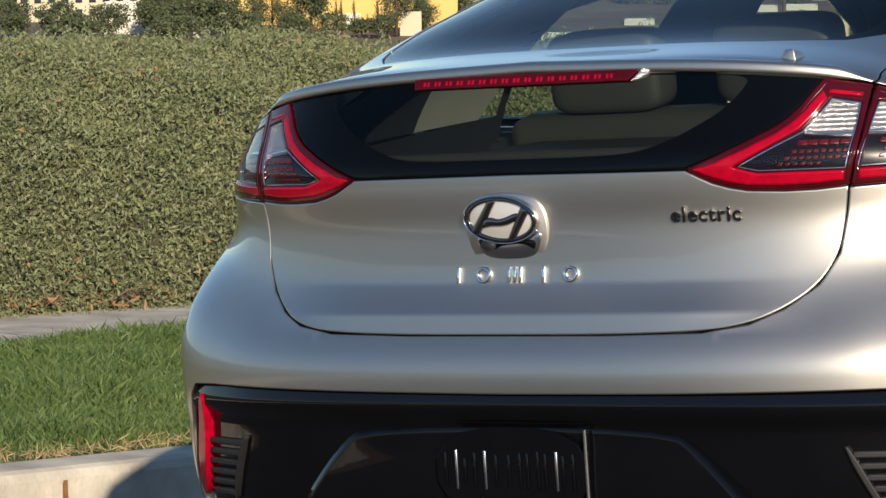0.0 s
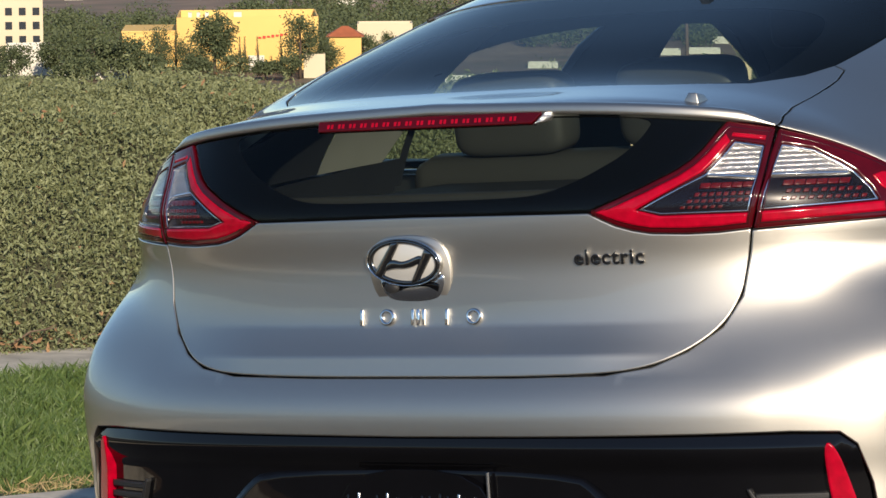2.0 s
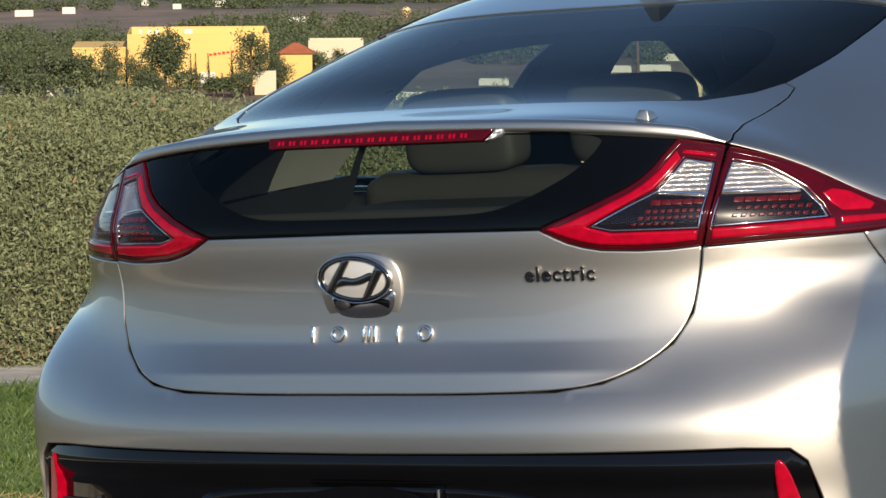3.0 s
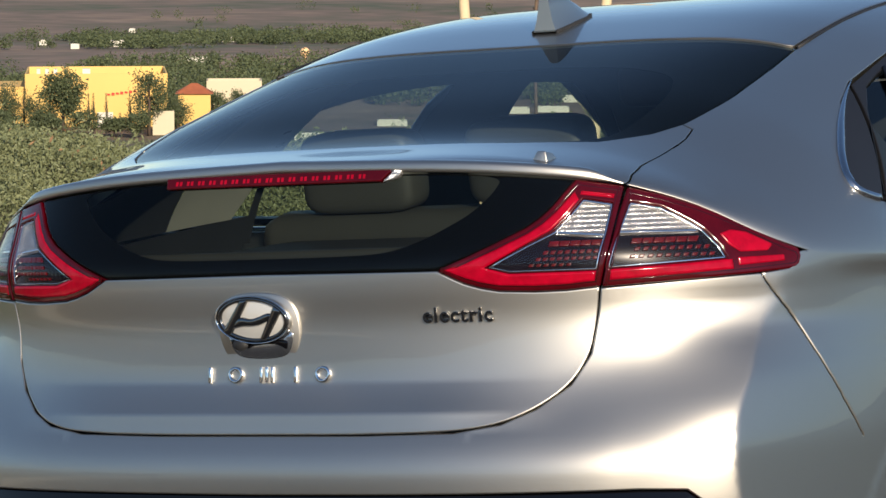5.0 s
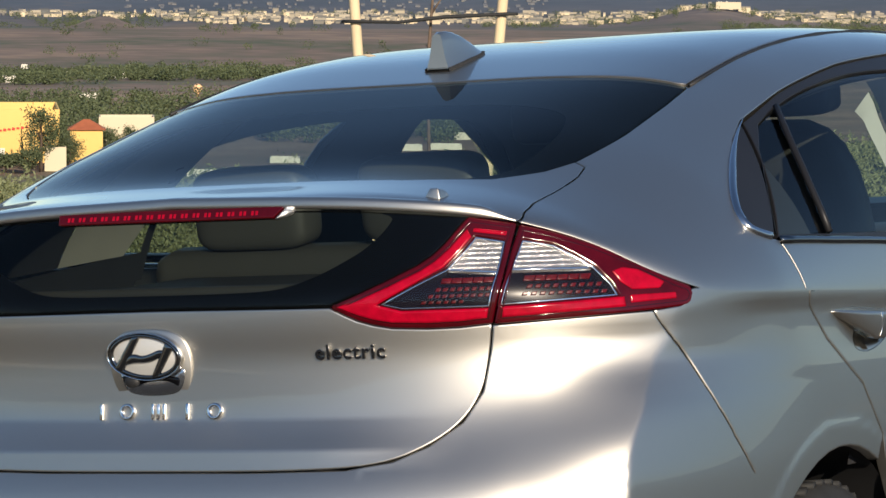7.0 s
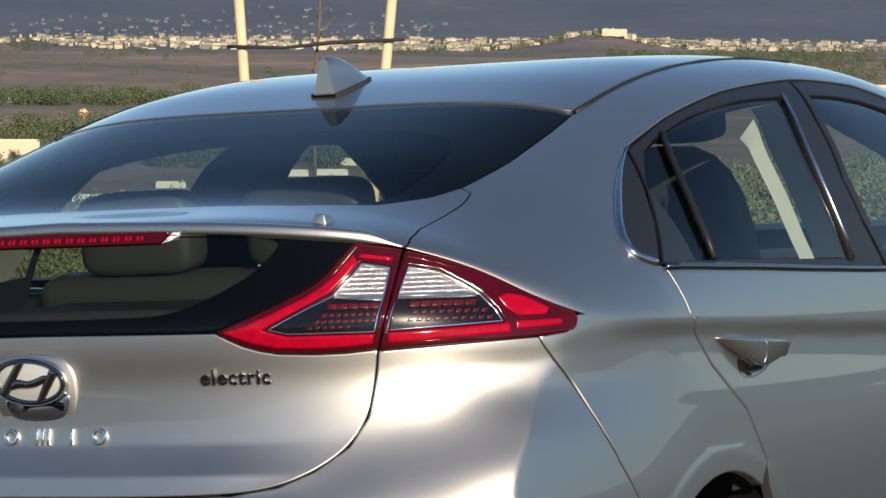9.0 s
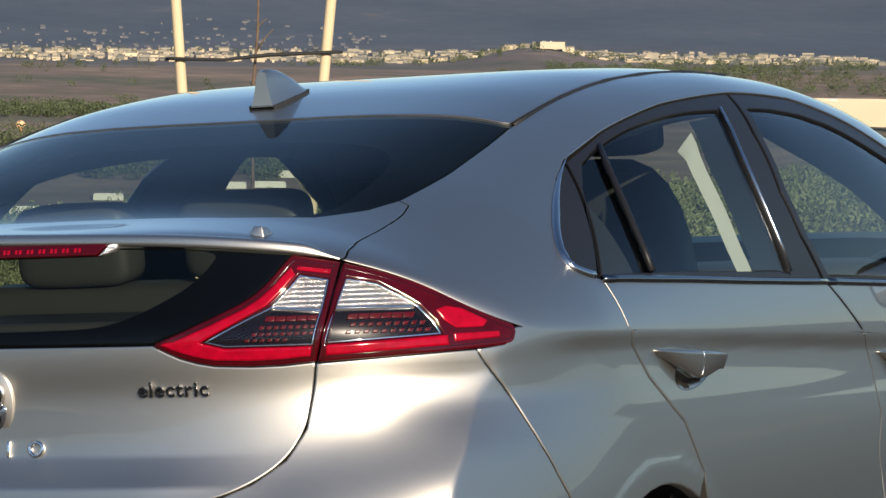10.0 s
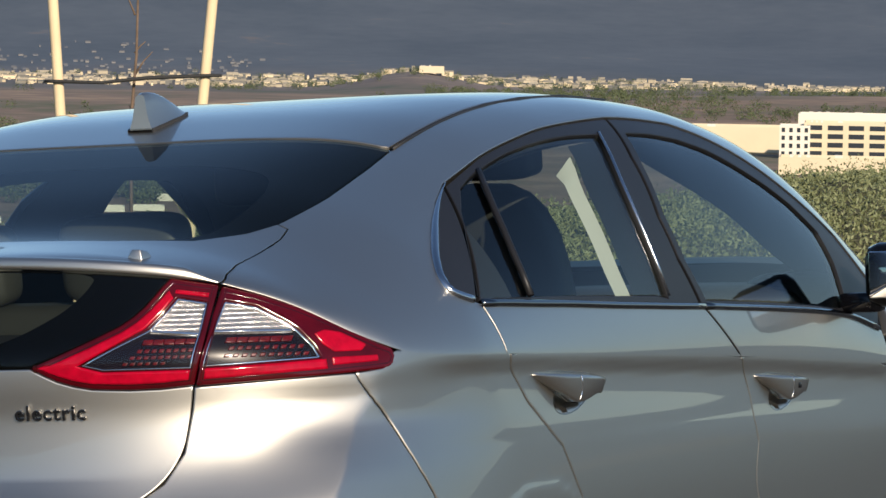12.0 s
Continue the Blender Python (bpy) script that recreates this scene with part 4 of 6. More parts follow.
def ledge(x, v):
    """The tail's top from the lip forwards: x across, v growing ahead from the lip."""
    x, v = np.broadcast_arrays(np.asarray(x, float), np.asarray(v, float))
    y = np.interp(np.abs(x), _S[:900, 0], _sy[:900]) + v * v / (v + 0.15) * np.sign(v)
    wb, zb, zt, n = np.interp(y, _sy, _S[:, 0]), np.interp(y, _sy, _S[:, 2]), ROOF_Z(y), ROOF_N(y)
    zt = np.maximum(zt, zb + 0.004)
    q = np.clip(np.abs(x) / np.maximum(wb, 1e-6), 0, 1)
    return np.stack([x, y, zb + (zt - zb) * np.maximum(1 - q ** n, 0) ** (1 / 1.35)], -1)


def on_ledge(b, y):
    """The (x, v) of a roof point (b, y)."""
    x = float(upper(b, y)[0])
    d = max(y - float(np.interp(abs(x), _S[:900, 0], _sy[:900])), 0)
    return x, (d + math.sqrt(d * d + 0.6 * d)) / 2


def along(y, z):
    """The u of a point of the straight side at y and z."""
    return float(U_SIDE + y - TAIL_Y(z) - CORNER_L(z))


car = new("car")
car.empty_display_size = 0.2
car.matrix_world = pose(0, 0, 0, -2.753, -4.184, 0.201)
tagged(car, "silver metallic five-door hatchback parked beside a kerb", "car")

# -- the tailgate: a lower pressing, a gloss black glass panel, a ledge under the big rear window
GATE_SIDE = [(0.611, 0.921), (0.596, 0.858), (0.587, 0.815), (0.556, 0.766), (0.505, 0.729), (0.45, 0.706), (0.37, 0.694), (0.20, 0.691)]
LAMP_LOW = [(0.604, 0.9235), (0.555, 0.9195), (0.503, 0.9188), (0.4418, 0.9216), (0.4116, 0.9272), (0.3843, 0.9354), (0.3627, 0.9454), (0.338, 0.9582)]
gate_half = [(0, 0.691), *GATE_SIDE[::-1][:-1], (0.611, 0.9235), *LAMP_LOW, (0, 0.9605)]
gate_all = gate_half + [(-u, v) for u, v in gate_half[-2:0:-1]]
gate = rounded(gate_all, 2, keep=[i for i, (u, v) in enumerate(gate_all) if v > 0.91])
tailgate = new("tailgate")
tailgate.parent = car
panel("tailgate_panel", [patch(lower, gate, 0.010, gap=0.0014)], PAINT, tailgate)
LAMP_IN = [*LAMP_LOW[::-1], (0.6112, 0.9235), (0.630, 0.976), (0.643, 1.04), (0.654, 1.086), (0.5743, 1.0995), (0.5593, 1.0846), (0.5337, 1.055), (0.5136, 1.0373), (0.4905, 1.0225), (0.4341, 0.9969), (0.3853, 0.9763)]
glass_half = [(0, 0.9605), (0.338, 0.9582), (0.3853, 0.9763), (0.4341, 0.9969), (0.4905, 1.0225), (0.5136, 1.0373), (0.5337, 1.055), (0.5593, 1.0846), (0.5743, 1.101), (0.45, 1.112), (0.30, 1.1215), (0, 1.129)]
glass_all = glass_half + [(-u, v) for u, v in glass_half[-2:0:-1]]
window_half = [(0, 0.988), (0.20, 0.989), (0.255, 0.996), (0.31, 1.014), (0.345, 1.030), (0.39, 1.053), (0.428, 1.085), (0.445, 1.113), (0.30, 1.119), (0, 1.126)]
window_all = rounded(window_half + [(-u, v) for u, v in window_half[-2:0:-1]], 2)
panel("rear_panel", [patch(pushed(lower, -0.007), glass_all, 0.02, gap=0.0, hole=window_all, deep=0.002, edge=0.001)], FRIT, tailgate, "black printed border of the upright rear window")
panel("rear_pane", [patch(lower, glass_all, 0.02, lift=-0.002, deep=0.004)], SMOKED, tailgate, "smoked upright rear pane")

_ht = [(0.524, 0.542), (0.536, 0.51), (0.553, 0.441), (0.605, 0.356), (0.70, 0.297), (0.80, 0.261), (0.90, 0.242), (1.0, 0.228)]
_hc = curve(*[w for p in _ht for w in p])
HATCH_TOP = [(b, float(_hc(b))) for b in np.linspace(0.524, 1.0, 34)]
glass_edge = [(0.0, 0.335), (0.12, 0.335), (0.343, 0.345), (0.452, 0.400), (0.486, 0.481), (0.501, 0.550)]
ledge_tip = on_ledge(1.0, 0.228)[0]
ledge_half = [(0, 0.0), (0.30, 0.0), (0.50, 0.0), (ledge_tip, 0.0), *[on_ledge(b, y) for b, y in HATCH_TOP[-2::-1]], *[on_ledge(b, y) for b, y in glass_edge[::-1]]]
ledge_all = ledge_half + [(-u, v) for u, v in ledge_half[-2:0:-1]]
panel("tailgate_ledge", [patch(ledge, ledge_all, 0.016, gap=0.0012, edge=0.002)], PAINT, tailgate, "silver ledge forming a small spoiler")
def spoiler_lip():
    """The spoiler's rounded rear edge, standing over the upright pane."""
    us = np.linspace(-0.652, 0.652, 121)
    p = lower(us, SHOULDER_Z(np.abs(us)))
    d = np.gradient(p[:, :2], axis=0)
    n = np.stack([d[:, 1], -d[:, 0]], 1) / np.linalg.norm(d, axis=1, keepdims=True)
    fade = smooth_step((0.652 - np.abs(us)) / 0.06)
    sect = ((-0.030, -0.0075), (0.001, -0.0070), (0.0045, -0.0045), (0.0050, 0.0), (0.0040, 0.0060), (0.0015, 0.0105), (-0.0035, 0.0130), (-0.012, 0.0145), (-0.032, 0.0145))
    rows = []
    for out, up in sect:
        q = p.copy()
        q[:, :2] += n * (out * (0.35 + 0.65 * fade))[:, None]
        q[:, 2] += up * (0.25 + 0.75 * fade)
        rows.append(q)
    k = len(us)
    return np.concatenate(rows), [(r * k + i, r * k + i + 1, (r + 1) * k + i + 1, (r + 1) * k + i) for r in range(len(sect) - 1) for i in range(k - 1)]


solid("lip", *spoiler_lip(), PAINT, tailgate)
rear_edge = glass_edge + [(0.503, 0.72), (0.497, 0.90), (0.488, 1.03), (0.47, 1.025), (0.29, 1.005), (0, 1.0)]
rear_all = b_y(*(rear_edge + [(-b, y) for b, y in rear_edge[-2:0:-1]]))
inner_edge = [(0, 0.36), (0.30, 0.365), (0.40, 0.40), (0.432, 0.46), (0.427, 0.53), (0.415, 0.63), (0.40, 0.71), (0.37, 0.79), (0.28, 0.828), (0.15, 0.846), (0, 0.85)]
inner_all = rounded(b_y(*(inner_edge + [(-b, y) for b, y in inner_edge[-2:0:-1]])), 2)
panel("window_border", [patch(pushed(roof, -0.007), rear_all, 0.025, gap=0.0, hole=inner_all, deep=0.002, edge=0.001)], FRIT, tailgate, "black printed border of the sloping rear window")
panel("rear_window", [patch(roof, rear_all, 0.025, lift=-0.002, deep=0.004)], REAR_GLASS, tailgate, "large sloping tinted rear window")

# -- bumper with its gloss black insert
INSERT = [(0, 0.592), (0.34, 0.594), (0.70, 0.597), (0.785, 0.594), (0.815, 0.574), (0.84, 0.51), (0.86, 0.40), (0.86, 0.24)]
SEAM = [(0.888, 0.934), (0.897, 0.920), (0.909, 0.907), (0.924, 0.895), (0.946, 0.883), (0.978, 0.871), (1.007, 0.858), (1.031, 0.845), (1.052, 0.832), (1.072, 0.819), (1.091, 0.806), (1.110, 0.793), (1.128, 0.780), (1.148, 0.766), (1.170, 0.753), (1.194, 0.739), (1.222, 0.725), (1.246, 0.711), (1.268, 0.697), (1.290, 0.683), (1.311, 0.668), (1.330, 0.654)]
bump_half = [*INSERT[:-1], (0.87, 0.30), (along(0.50, 0.30), 0.30), (along(0.545, 0.40), 0.40), (along(0.585, 0.50), 0.50), (along(0.64, 0.60), 0.60), *SEAM[::-1],
             (0.849, 0.9325), (0.75, 0.928), *GATE_SIDE, (0, 0.691)]
bumper = new("bumper")
bumper.parent = car
bump_half = [(u, max(z, 0.30)) for u, z in bump_half]
panel("bumper_skin", [patch(lower, bump_half + [(-u, v) for u, v in bump_half[-2:0:-1]], 0.014, gap=0.0007)], PAINT, bumper)


def insert_skin(u, z):
    """The black insert: a lip that catches the sky, then set back."""
    u, z = np.broadcast_arrays(np.asarray(u, float), np.asarray(z, float))
    p, n = frame_of(lower, np.stack([u.ravel(), z.ravel()], 1))
    d = np.interp(z.ravel(), (0.2, 0.53, 0.548, 0.565, 0.596), (-0.012, -0.016, -0.006, 0.0, -0.012))
    return (p + n * d[:, None]).reshape(*u.shape, 3)


insert_all = [(u, v) for u, v in INSERT] + [(-u, v) for u, v in INSERT[:0:-1]]
panel("bumper_insert", [patch(insert_skin, insert_all, 0.018, gap=0.001)], GLOSS_BLACK, bumper, "gloss black lower bumper insert")

# -- sides
ARCH_Y, ARCH_Z, ARCH_R = 0.88, 0.315, 0.357
arch = [(along(ARCH_Y + ARCH_R * math.cos(a), ARCH_Z + ARCH_R * math.sin(a)), ARCH_Z + ARCH_R * math.sin(a)) for a in np.linspace(math.pi - 0.05, 0.05, 24)]
DOOR_A = [(1.313, 0.951), (1.342, 0.926), (1.464, 0.863), (1.696, 0.777), (1.854, 0.68)]
DOOR_B = [(2.588, 0.903), (2.716, 0.822), (2.823, 0.728), (2.867, 0.612), (2.90, 0.31)]
Z_SILL = 0.31
def at_shoulder(q):
    """Which outline points of lower() lie on the shoulder, where no gap shows."""
    return (np.abs(q[:, 1] - SHOULDER_Z(np.abs(q[:, 0]))) < 0.0012) & (np.abs(q[:, 0]) > 0.975)


def at_rim(q):
    return (np.abs(q[:, 0]) > 0.9985 * B) & (q[:, 1] > 0.45)


shoulder = lambda u0, u1, k=12: [(u, float(SHOULDER_Z(u))) for u in np.linspace(u0, u1, k)]
arch_up = [p for p in arch if p[1] > 0.52]
arch_cut = [p for p in arch_up if p[0] < 1.86]
low_quarter = SEAM + arch_cut + [*DOOR_A[::-1]] + shoulder(1.30, 0.972, 10) + [(0.957, 0.966), (0.955, 0.950), (0.944, 0.940)]
OUT_TOP = [(0.659, 1.084), (0.714, 1.070), (0.779, 1.048), (0.822, 1.030), (0.876, 1.005), (0.932, 0.981), (0.958, 0.9725), (0.968, 0.961)]
up_shoulder = []
for u, z in OUT_TOP[1:] + shoulder(0.99, 1.30, 10):
    up_shoulder.append(float(lower(u, z)[1]))
y_door = up_shoulder[-1]
BELT = curve(0.70, 0.858, 0.752, 0.866, 0.865, 0.880, 0.984, 0.893, 1.112, 0.903, 1.245, 0.912, 1.387, 0.919, 1.535, 0.924, 1.69, 0.928, 1.821, 0.930, 2.025, 0.932, 2.396, 0.930, 2.808, 0.925, 3.05, 0.935)
belt_line = lambda y0, y1, k=10, d=0.0: [(float(BELT(y)) + d, y) for y in np.linspace(y0, y1, k)]
DLO = [(0.701, 0.762), (0.632, 0.898), (0.606, 0.987), (0.592, 1.192), (0.580, 1.505), (0.578, 1.887), (0.588, 2.22), (0.641, 2.483), (0.70, 2.728), (0.75, 2.981), (0.845, 3.16), (0.935, 3.05), (0.925, 2.81), (0.931, 1.837), (0.861, 0.754), (0.840, 0.687), (0.809, 0.668), (0.749, 0.699)]
DITCH = [(0.488, 1.03), (0.485, 1.21), (0.477, 1.42), (0.471, 1.64), (0.462, 1.86), (0.46, 2.2), (0.47, 2.5), (0.52, 2.8), (0.60, 3.05), (0.72, 3.35)]
outer_b = b_y((1.0, 0.228), (1.0, 0.32), (1.0, 0.45), (1.0, 0.60), (1.0, y_door), (0.866, 0.752), *DLO[15:], *DLO[:11], (0.94, 3.12), (0.97, 3.35), *DITCH[::-1], (0.497, 0.90), (0.503, 0.72), (0.501, 0.55), *HATCH_TOP[:-1])
both("quarter_panel", [patch(lower, low_quarter, 0.013, gap=0.0006, seam=at_shoulder), patch(roof, outer_b, 0.02, gap=0.0012, seam=at_rim)], PAINT, car, "silver rear quarter with the roof pillar")
REAR_BOWL, FRONT_BOWL = (1.672, 0.868, 0.085, 0.034), (2.928, 0.820, 0.085, 0.034)      # handle recesses: u, z and half sizes


def bowl_edge(h):
    return [(h[0] + h[2] * math.cos(a), h[1] + h[3] * math.sin(a)) for a in np.linspace(0, 2 * math.pi, 36, endpoint=False)]


rear_door_low = DOOR_A + [(1.90, 0.60), (1.935, 0.50), (1.96, Z_SILL), *DOOR_B[::-1]] + shoulder(2.588, 1.313, 14)[1:-1]
rear_door_up = b_y((1.0, y_door), *belt_line(0.754, 1.837), (1.0, 2.018))
rear_doors = both("rear_door", [patch(lower, rear_door_low, 0.013, gap=0.0006, seam=at_shoulder, hole=bowl_edge(REAR_BOWL)), patch(roof, rear_door_up, 0.011, edge=0.002, seam=at_rim)], PAINT, car)
Y_FD = 3.12
front_door_low = DOOR_B + [(along(Y_FD, Z_SILL), Z_SILL), (along(Y_FD, 0.6), 0.6), (along(Y_FD - 0.02, 0.84), 0.84)] + shoulder(3.60, 2.588, 10)[:-1]
front_door_up = b_y((1.0, 2.018), *belt_line(1.837, 3.05), (1.0, 3.08))
front_doors = both("front_door", [patch(lower, front_door_low, 0.012, gap=0.0006, seam=at_shoulder, hole=bowl_edge(FRONT_BOWL)), patch(roof, front_door_up, 0.011, edge=0.002, seam=at_rim)], PAINT, car)
farch = [(along(3.60 + ARCH_R * math.cos(a), ARCH_Z + ARCH_R * math.sin(a)), ARCH_Z + ARCH_R * math.sin(a)) for a in np.linspace(0.05, math.pi - 0.05, 24)]
nose_u = 4.95
fender_low = [(3.62, 0.853), (along(Y_FD, 0.6), 0.6), (along(Y_FD, Z_SILL), Z_SILL)] + farch[::-1] + [(nose_u, 0.32), (nose_u, 0.60)] + [(u, float(SHOULDER_Z(u)) - 0.002) for u in np.linspace(nose_u, 3.75, 12)]
both("front_fender", [patch(lower, fender_low, 0.05)], PAINT, car)
ft = b_y((-1, 3.40), (1, 3.40), (1, 4.38), (-1, 4.38))
panel("bonnet", [patch(roof, ft, 0.05)], PAINT, car)
shield = [(0, 2.47), (0.40, 2.52), (0.475, 2.57), (0.53, 2.80), (0.61, 3.05), (0.73, 3.36), (0.40, 3.42), (0, 3.44)]
panel("windscreen", [patch(roof, b_y(*(shield + [(-b, y) for b, y in shield[-2:0:-1]])), 0.04, deep=0.004)], SIDE_GLASS, car, "clear windscreen")
top_half = [(0, 1.004), (0.29, 1.009), (0.47, 1.029), (0.481, 1.035), *[(b - 0.006, y) for b, y in DITCH[1:7]], (0.40, 2.515), (0, 2.465)]
panel("roof_panel", [patch(roof, b_y(*(top_half + [(-b, y) for b, y in top_half[-2:0:-1]])), 0.03)], PAINT, car)

# ---- lamps ----
def grown(o, d=0.004):
    """An outline made a little larger, to pass under its frame."""
    o = resample(np.array(o, float), 0.012)
    return inset(o if area(o) > 0 else o[::-1], -d)


def soft_corners(o, r=0.010):
    """An outline with its corners rounded to about r and its sides left alone."""
    return rounded(resample(np.array(o, float), r), 2)


def lamp(name, outline, window, white, dark, guides, leds, label):
    """A tail lamp on the tailgate or the quarter: red frame, light guides, reflector, dark chamber and a clear lens."""
    out = []
    whole, win = soft_corners(outline), soft_corners(window, 0.006)
    if area(whole) < 0:
        whole = whole[::-1]
    if area(win) < 0:
        win = win[::-1]
    for mirror in (False, True):
        root = new(name)
        root.parent = car
        tagged(root, label)
        panel("housing", [patch(pushed(lower, -0.024), whole, 0.03, gap=0.003, deep=0.02)], DEEP_RED, root, "", mirror)
        panel("red_frame", [patch(lower, whole, 0.02, gap=0.0002, hole=win, lift=0.0005, edge=0.004)], RED_LENS, root, "glossy red lens frame", mirror)
        panel("frame_groove", [patch(lower, inset(resample(whole, 0.008), 0.0072), 0.02, gap=0.0, hole=resample(inset(resample(whole, 0.008), 0.0098), 0.008), lift=0.0009, deep=0.0005, edge=0.0006)], DEEP_RED, root, "dark red groove", mirror)
        for g, h in guides:
            panel("light_guide", [patch(lower, g, 0.012, gap=0.0, hole=h, lift=0.0016, deep=0.001, edge=0.0045)], BRIGHT_RED, root, "bright red light guide", mirror)
        panel("reflector", [patch(pushed(lower, -0.010), grown(white), 0.012, gap=0.0, deep=0.004)], RIBBED, root, "ribbed silver reflector", mirror)
        panel("chamber", [patch(pushed(lower, -0.013), grown(dark), 0.012, gap=0.0, deep=0.004)], LAMP_DARK, root, "dark lamp chamber", mirror)
        panel("chrome_edge", [patch(pushed(lower, -0.003), win, 0.02, gap=0.0, deep=0.010, hole=resample(inset(resample(win, 0.008), 0.0024), 0.008), edge=0.0006)], CHROME, root, "thin chrome edge", mirror)
        dl, dr = white[-2] if name == "inner_tail_lamp" else white[-1], white[2] if name == "inner_tail_lamp" else white[3]
        bar = [(dl[0], dl[1] - 0.002), (dr[0], dr[1] - 0.002), (dr[0], dr[1] + 0.0015), (dl[0], dl[1] + 0.0015)]
        panel("chrome_bar", [patch(pushed(lower, -0.007), bar, 0.02, gap=0.0, deep=0.004, edge=0.001)], CHROME, root, "chrome dividing bar", mirror)
        for u, z, w, h in leds:
            o = [(u - w / 2, z - h / 2), (u + w / 2, z - h / 2), (u + w / 2 + 0.003, z + h / 2), (u - w / 2 + 0.003, z + h / 2)]
            panel("diode", [patch(pushed(lower, -0.009), o, 0.01, gap=0.0, deep=0.004, edge=0.0015)], DIODE_RED, root, "", mirror)
        panel("lens", [patch(lower, win, 0.02, gap=0.0005, lift=0.0010, deep=0.001)], CLEAR, root, "clear plastic lens", mirror).visible_shadow = False
        out.append(root)
    return out


def diodes(u0, u1, rows):
    """Rows of small square diodes: (z, first, last share, number)."""
    return [(u0 + (u1 - u0) * (a + (b - a) * (i + 0.5) / n), z, (u1 - u0) * (b - a) / n * fill, h) for z, a, b, n, fill, h in rows for i in range(n)]


IN_WINDOW = [(0.587, 1.067), (0.636, 1.058), (0.627, 1.01), (0.610, 0.951), (0.464, 0.951), (0.427, 0.960), (0.496, 0.995), (0.541, 1.016), (0.567, 1.043)]
lamp("inner_tail_lamp", LAMP_IN, IN_WINDOW,
     [(0.585, 1.069), (0.640, 1.060), (0.630, 1.010), (0.535, 1.018), (0.567, 1.043)],
     [(0.530, 1.016), (0.632, 1.008), (0.613, 0.948), (0.460, 0.948), (0.420, 0.960), (0.496, 0.997)],
     [(np.array([(0.351, 0.9585), (0.372, 0.9480), (0.392, 0.9420), (0.416, 0.9350), (0.444, 0.9300), (0.503, 0.9280), (0.555, 0.9290), (0.603, 0.9330), (0.608, 0.9490), (0.463, 0.9490), (0.422, 0.9600), (0.494, 0.9965), (0.536, 1.018), (0.562, 1.043), (0.580, 1.066), (0.572, 1.0790), (0.564, 1.0710), (0.542, 1.0470), (0.521, 1.0290), (0.496, 1.0130), (0.440, 0.9880), (0.392, 0.9690)]), None),
      (np.array([(0.581, 1.0735), (0.637, 1.0655), (0.639, 1.0735), (0.583, 1.081)]), None)],
     diodes(0.49, 0.622, [(0.999, 0.30, 0.98, 5, 0.93, 0.009), (0.984, 0.22, 0.96, 8, 0.62, 0.0065), (0.972, 0.12, 0.94, 9, 0.62, 0.0060), (0.961, 0.02, 0.60, 6, 0.55, 0.005)]),
     "red and clear inner tail lamp let into the tailgate")
OUT_LAMP = OUT_TOP + [(0.967, 0.946), (0.957, 0.939), (0.849, 0.933), (0.75, 0.9285), (0.6135, 0.9225), (0.6325, 0.976), (0.6458, 1.04)]
OUT_WINDOW = [(0.664, 1.059), (0.715, 1.049), (0.762, 1.024), (0.785, 1.010), (0.814, 0.983), (0.827, 0.962), (0.628, 0.953), (0.647, 1.010)]
lamp("outer_tail_lamp", OUT_LAMP, OUT_WINDOW,
     [(0.660, 1.061), (0.715, 1.051), (0.766, 1.026), (0.783, 1.012), (0.645, 1.014)],
     [(0.643, 1.012), (0.787, 1.010), (0.816, 0.984), (0.832, 0.958), (0.624, 0.950)],
     [(np.array([(0.6275, 0.9330), (0.75, 0.9385), (0.838, 0.9425), (0.836, 0.9590), (0.750, 0.9550), (0.630, 0.9505)]), None)],
     diodes(0.655, 0.815, [(0.999, 0.08, 0.78, 6, 0.93, 0.009), (0.985, 0.10, 0.92, 9, 0.58, 0.0065), (0.972, 0.05, 0.98, 10, 0.58, 0.006)]),
     "red and clear outer tail lamp wrapped round the corner")
for mirror in (False, True):
    panel("side_reflector", [patch(lower, soft_corners([(0.813, 1.001), (0.830, 1.007), (0.858, 1.002), (0.908, 0.980), (0.900, 0.970), (0.850, 0.970), (0.828, 0.984)], 0.008), 0.01, gap=0.0, lift=0.0018, deep=0.002, edge=0.003)], BRIGHT_RED, car, "bright red side reflector", mirror)
    panel("side_marker", [patch(lower, soft_corners([(0.846, 0.961), (0.931, 0.962), (0.934, 0.952), (0.847, 0.948)], 0.006), 0.01, gap=0.0, lift=0.0018, deep=0.002)], BRIGHT_RED, car, "", mirror)

brake = new("brake_light")
brake.parent = tailgate
tagged(brake, "narrow red high brake light under the spoiler")
panel("housing", [patch(lower, [(-0.238, 1.1090), (0.214, 1.1085), (0.236, 1.1285), (-0.242, 1.1285)], 0.02, gap=0.0, lift=0.004, deep=0.01)], RED_LENS, brake)
for i in range(17):
    u = -0.212 + i * 0.0242
    for du in (-0.0042, 0.0042):
        panel("diode", [patch(lower, [(u + du - 0.0030, 1.1135), (u + du + 0.0030, 1.1135), (u + du + 0.0030, 1.1215), (u + du - 0.0030, 1.1215)], 0.01, gap=0.0, lift=0.0048, deep=0.002, edge=0.0012)], BRIGHT_RED, brake)
panel("clear_tip", [patch(lower, [(0.218, 1.1065), (0.250, 1.1150), (0.256, 1.1270), (0.240, 1.1285)], 0.01, gap=0.0, lift=0.0042, deep=0.008)], RIBBED, brake, "clear end of the brake light")


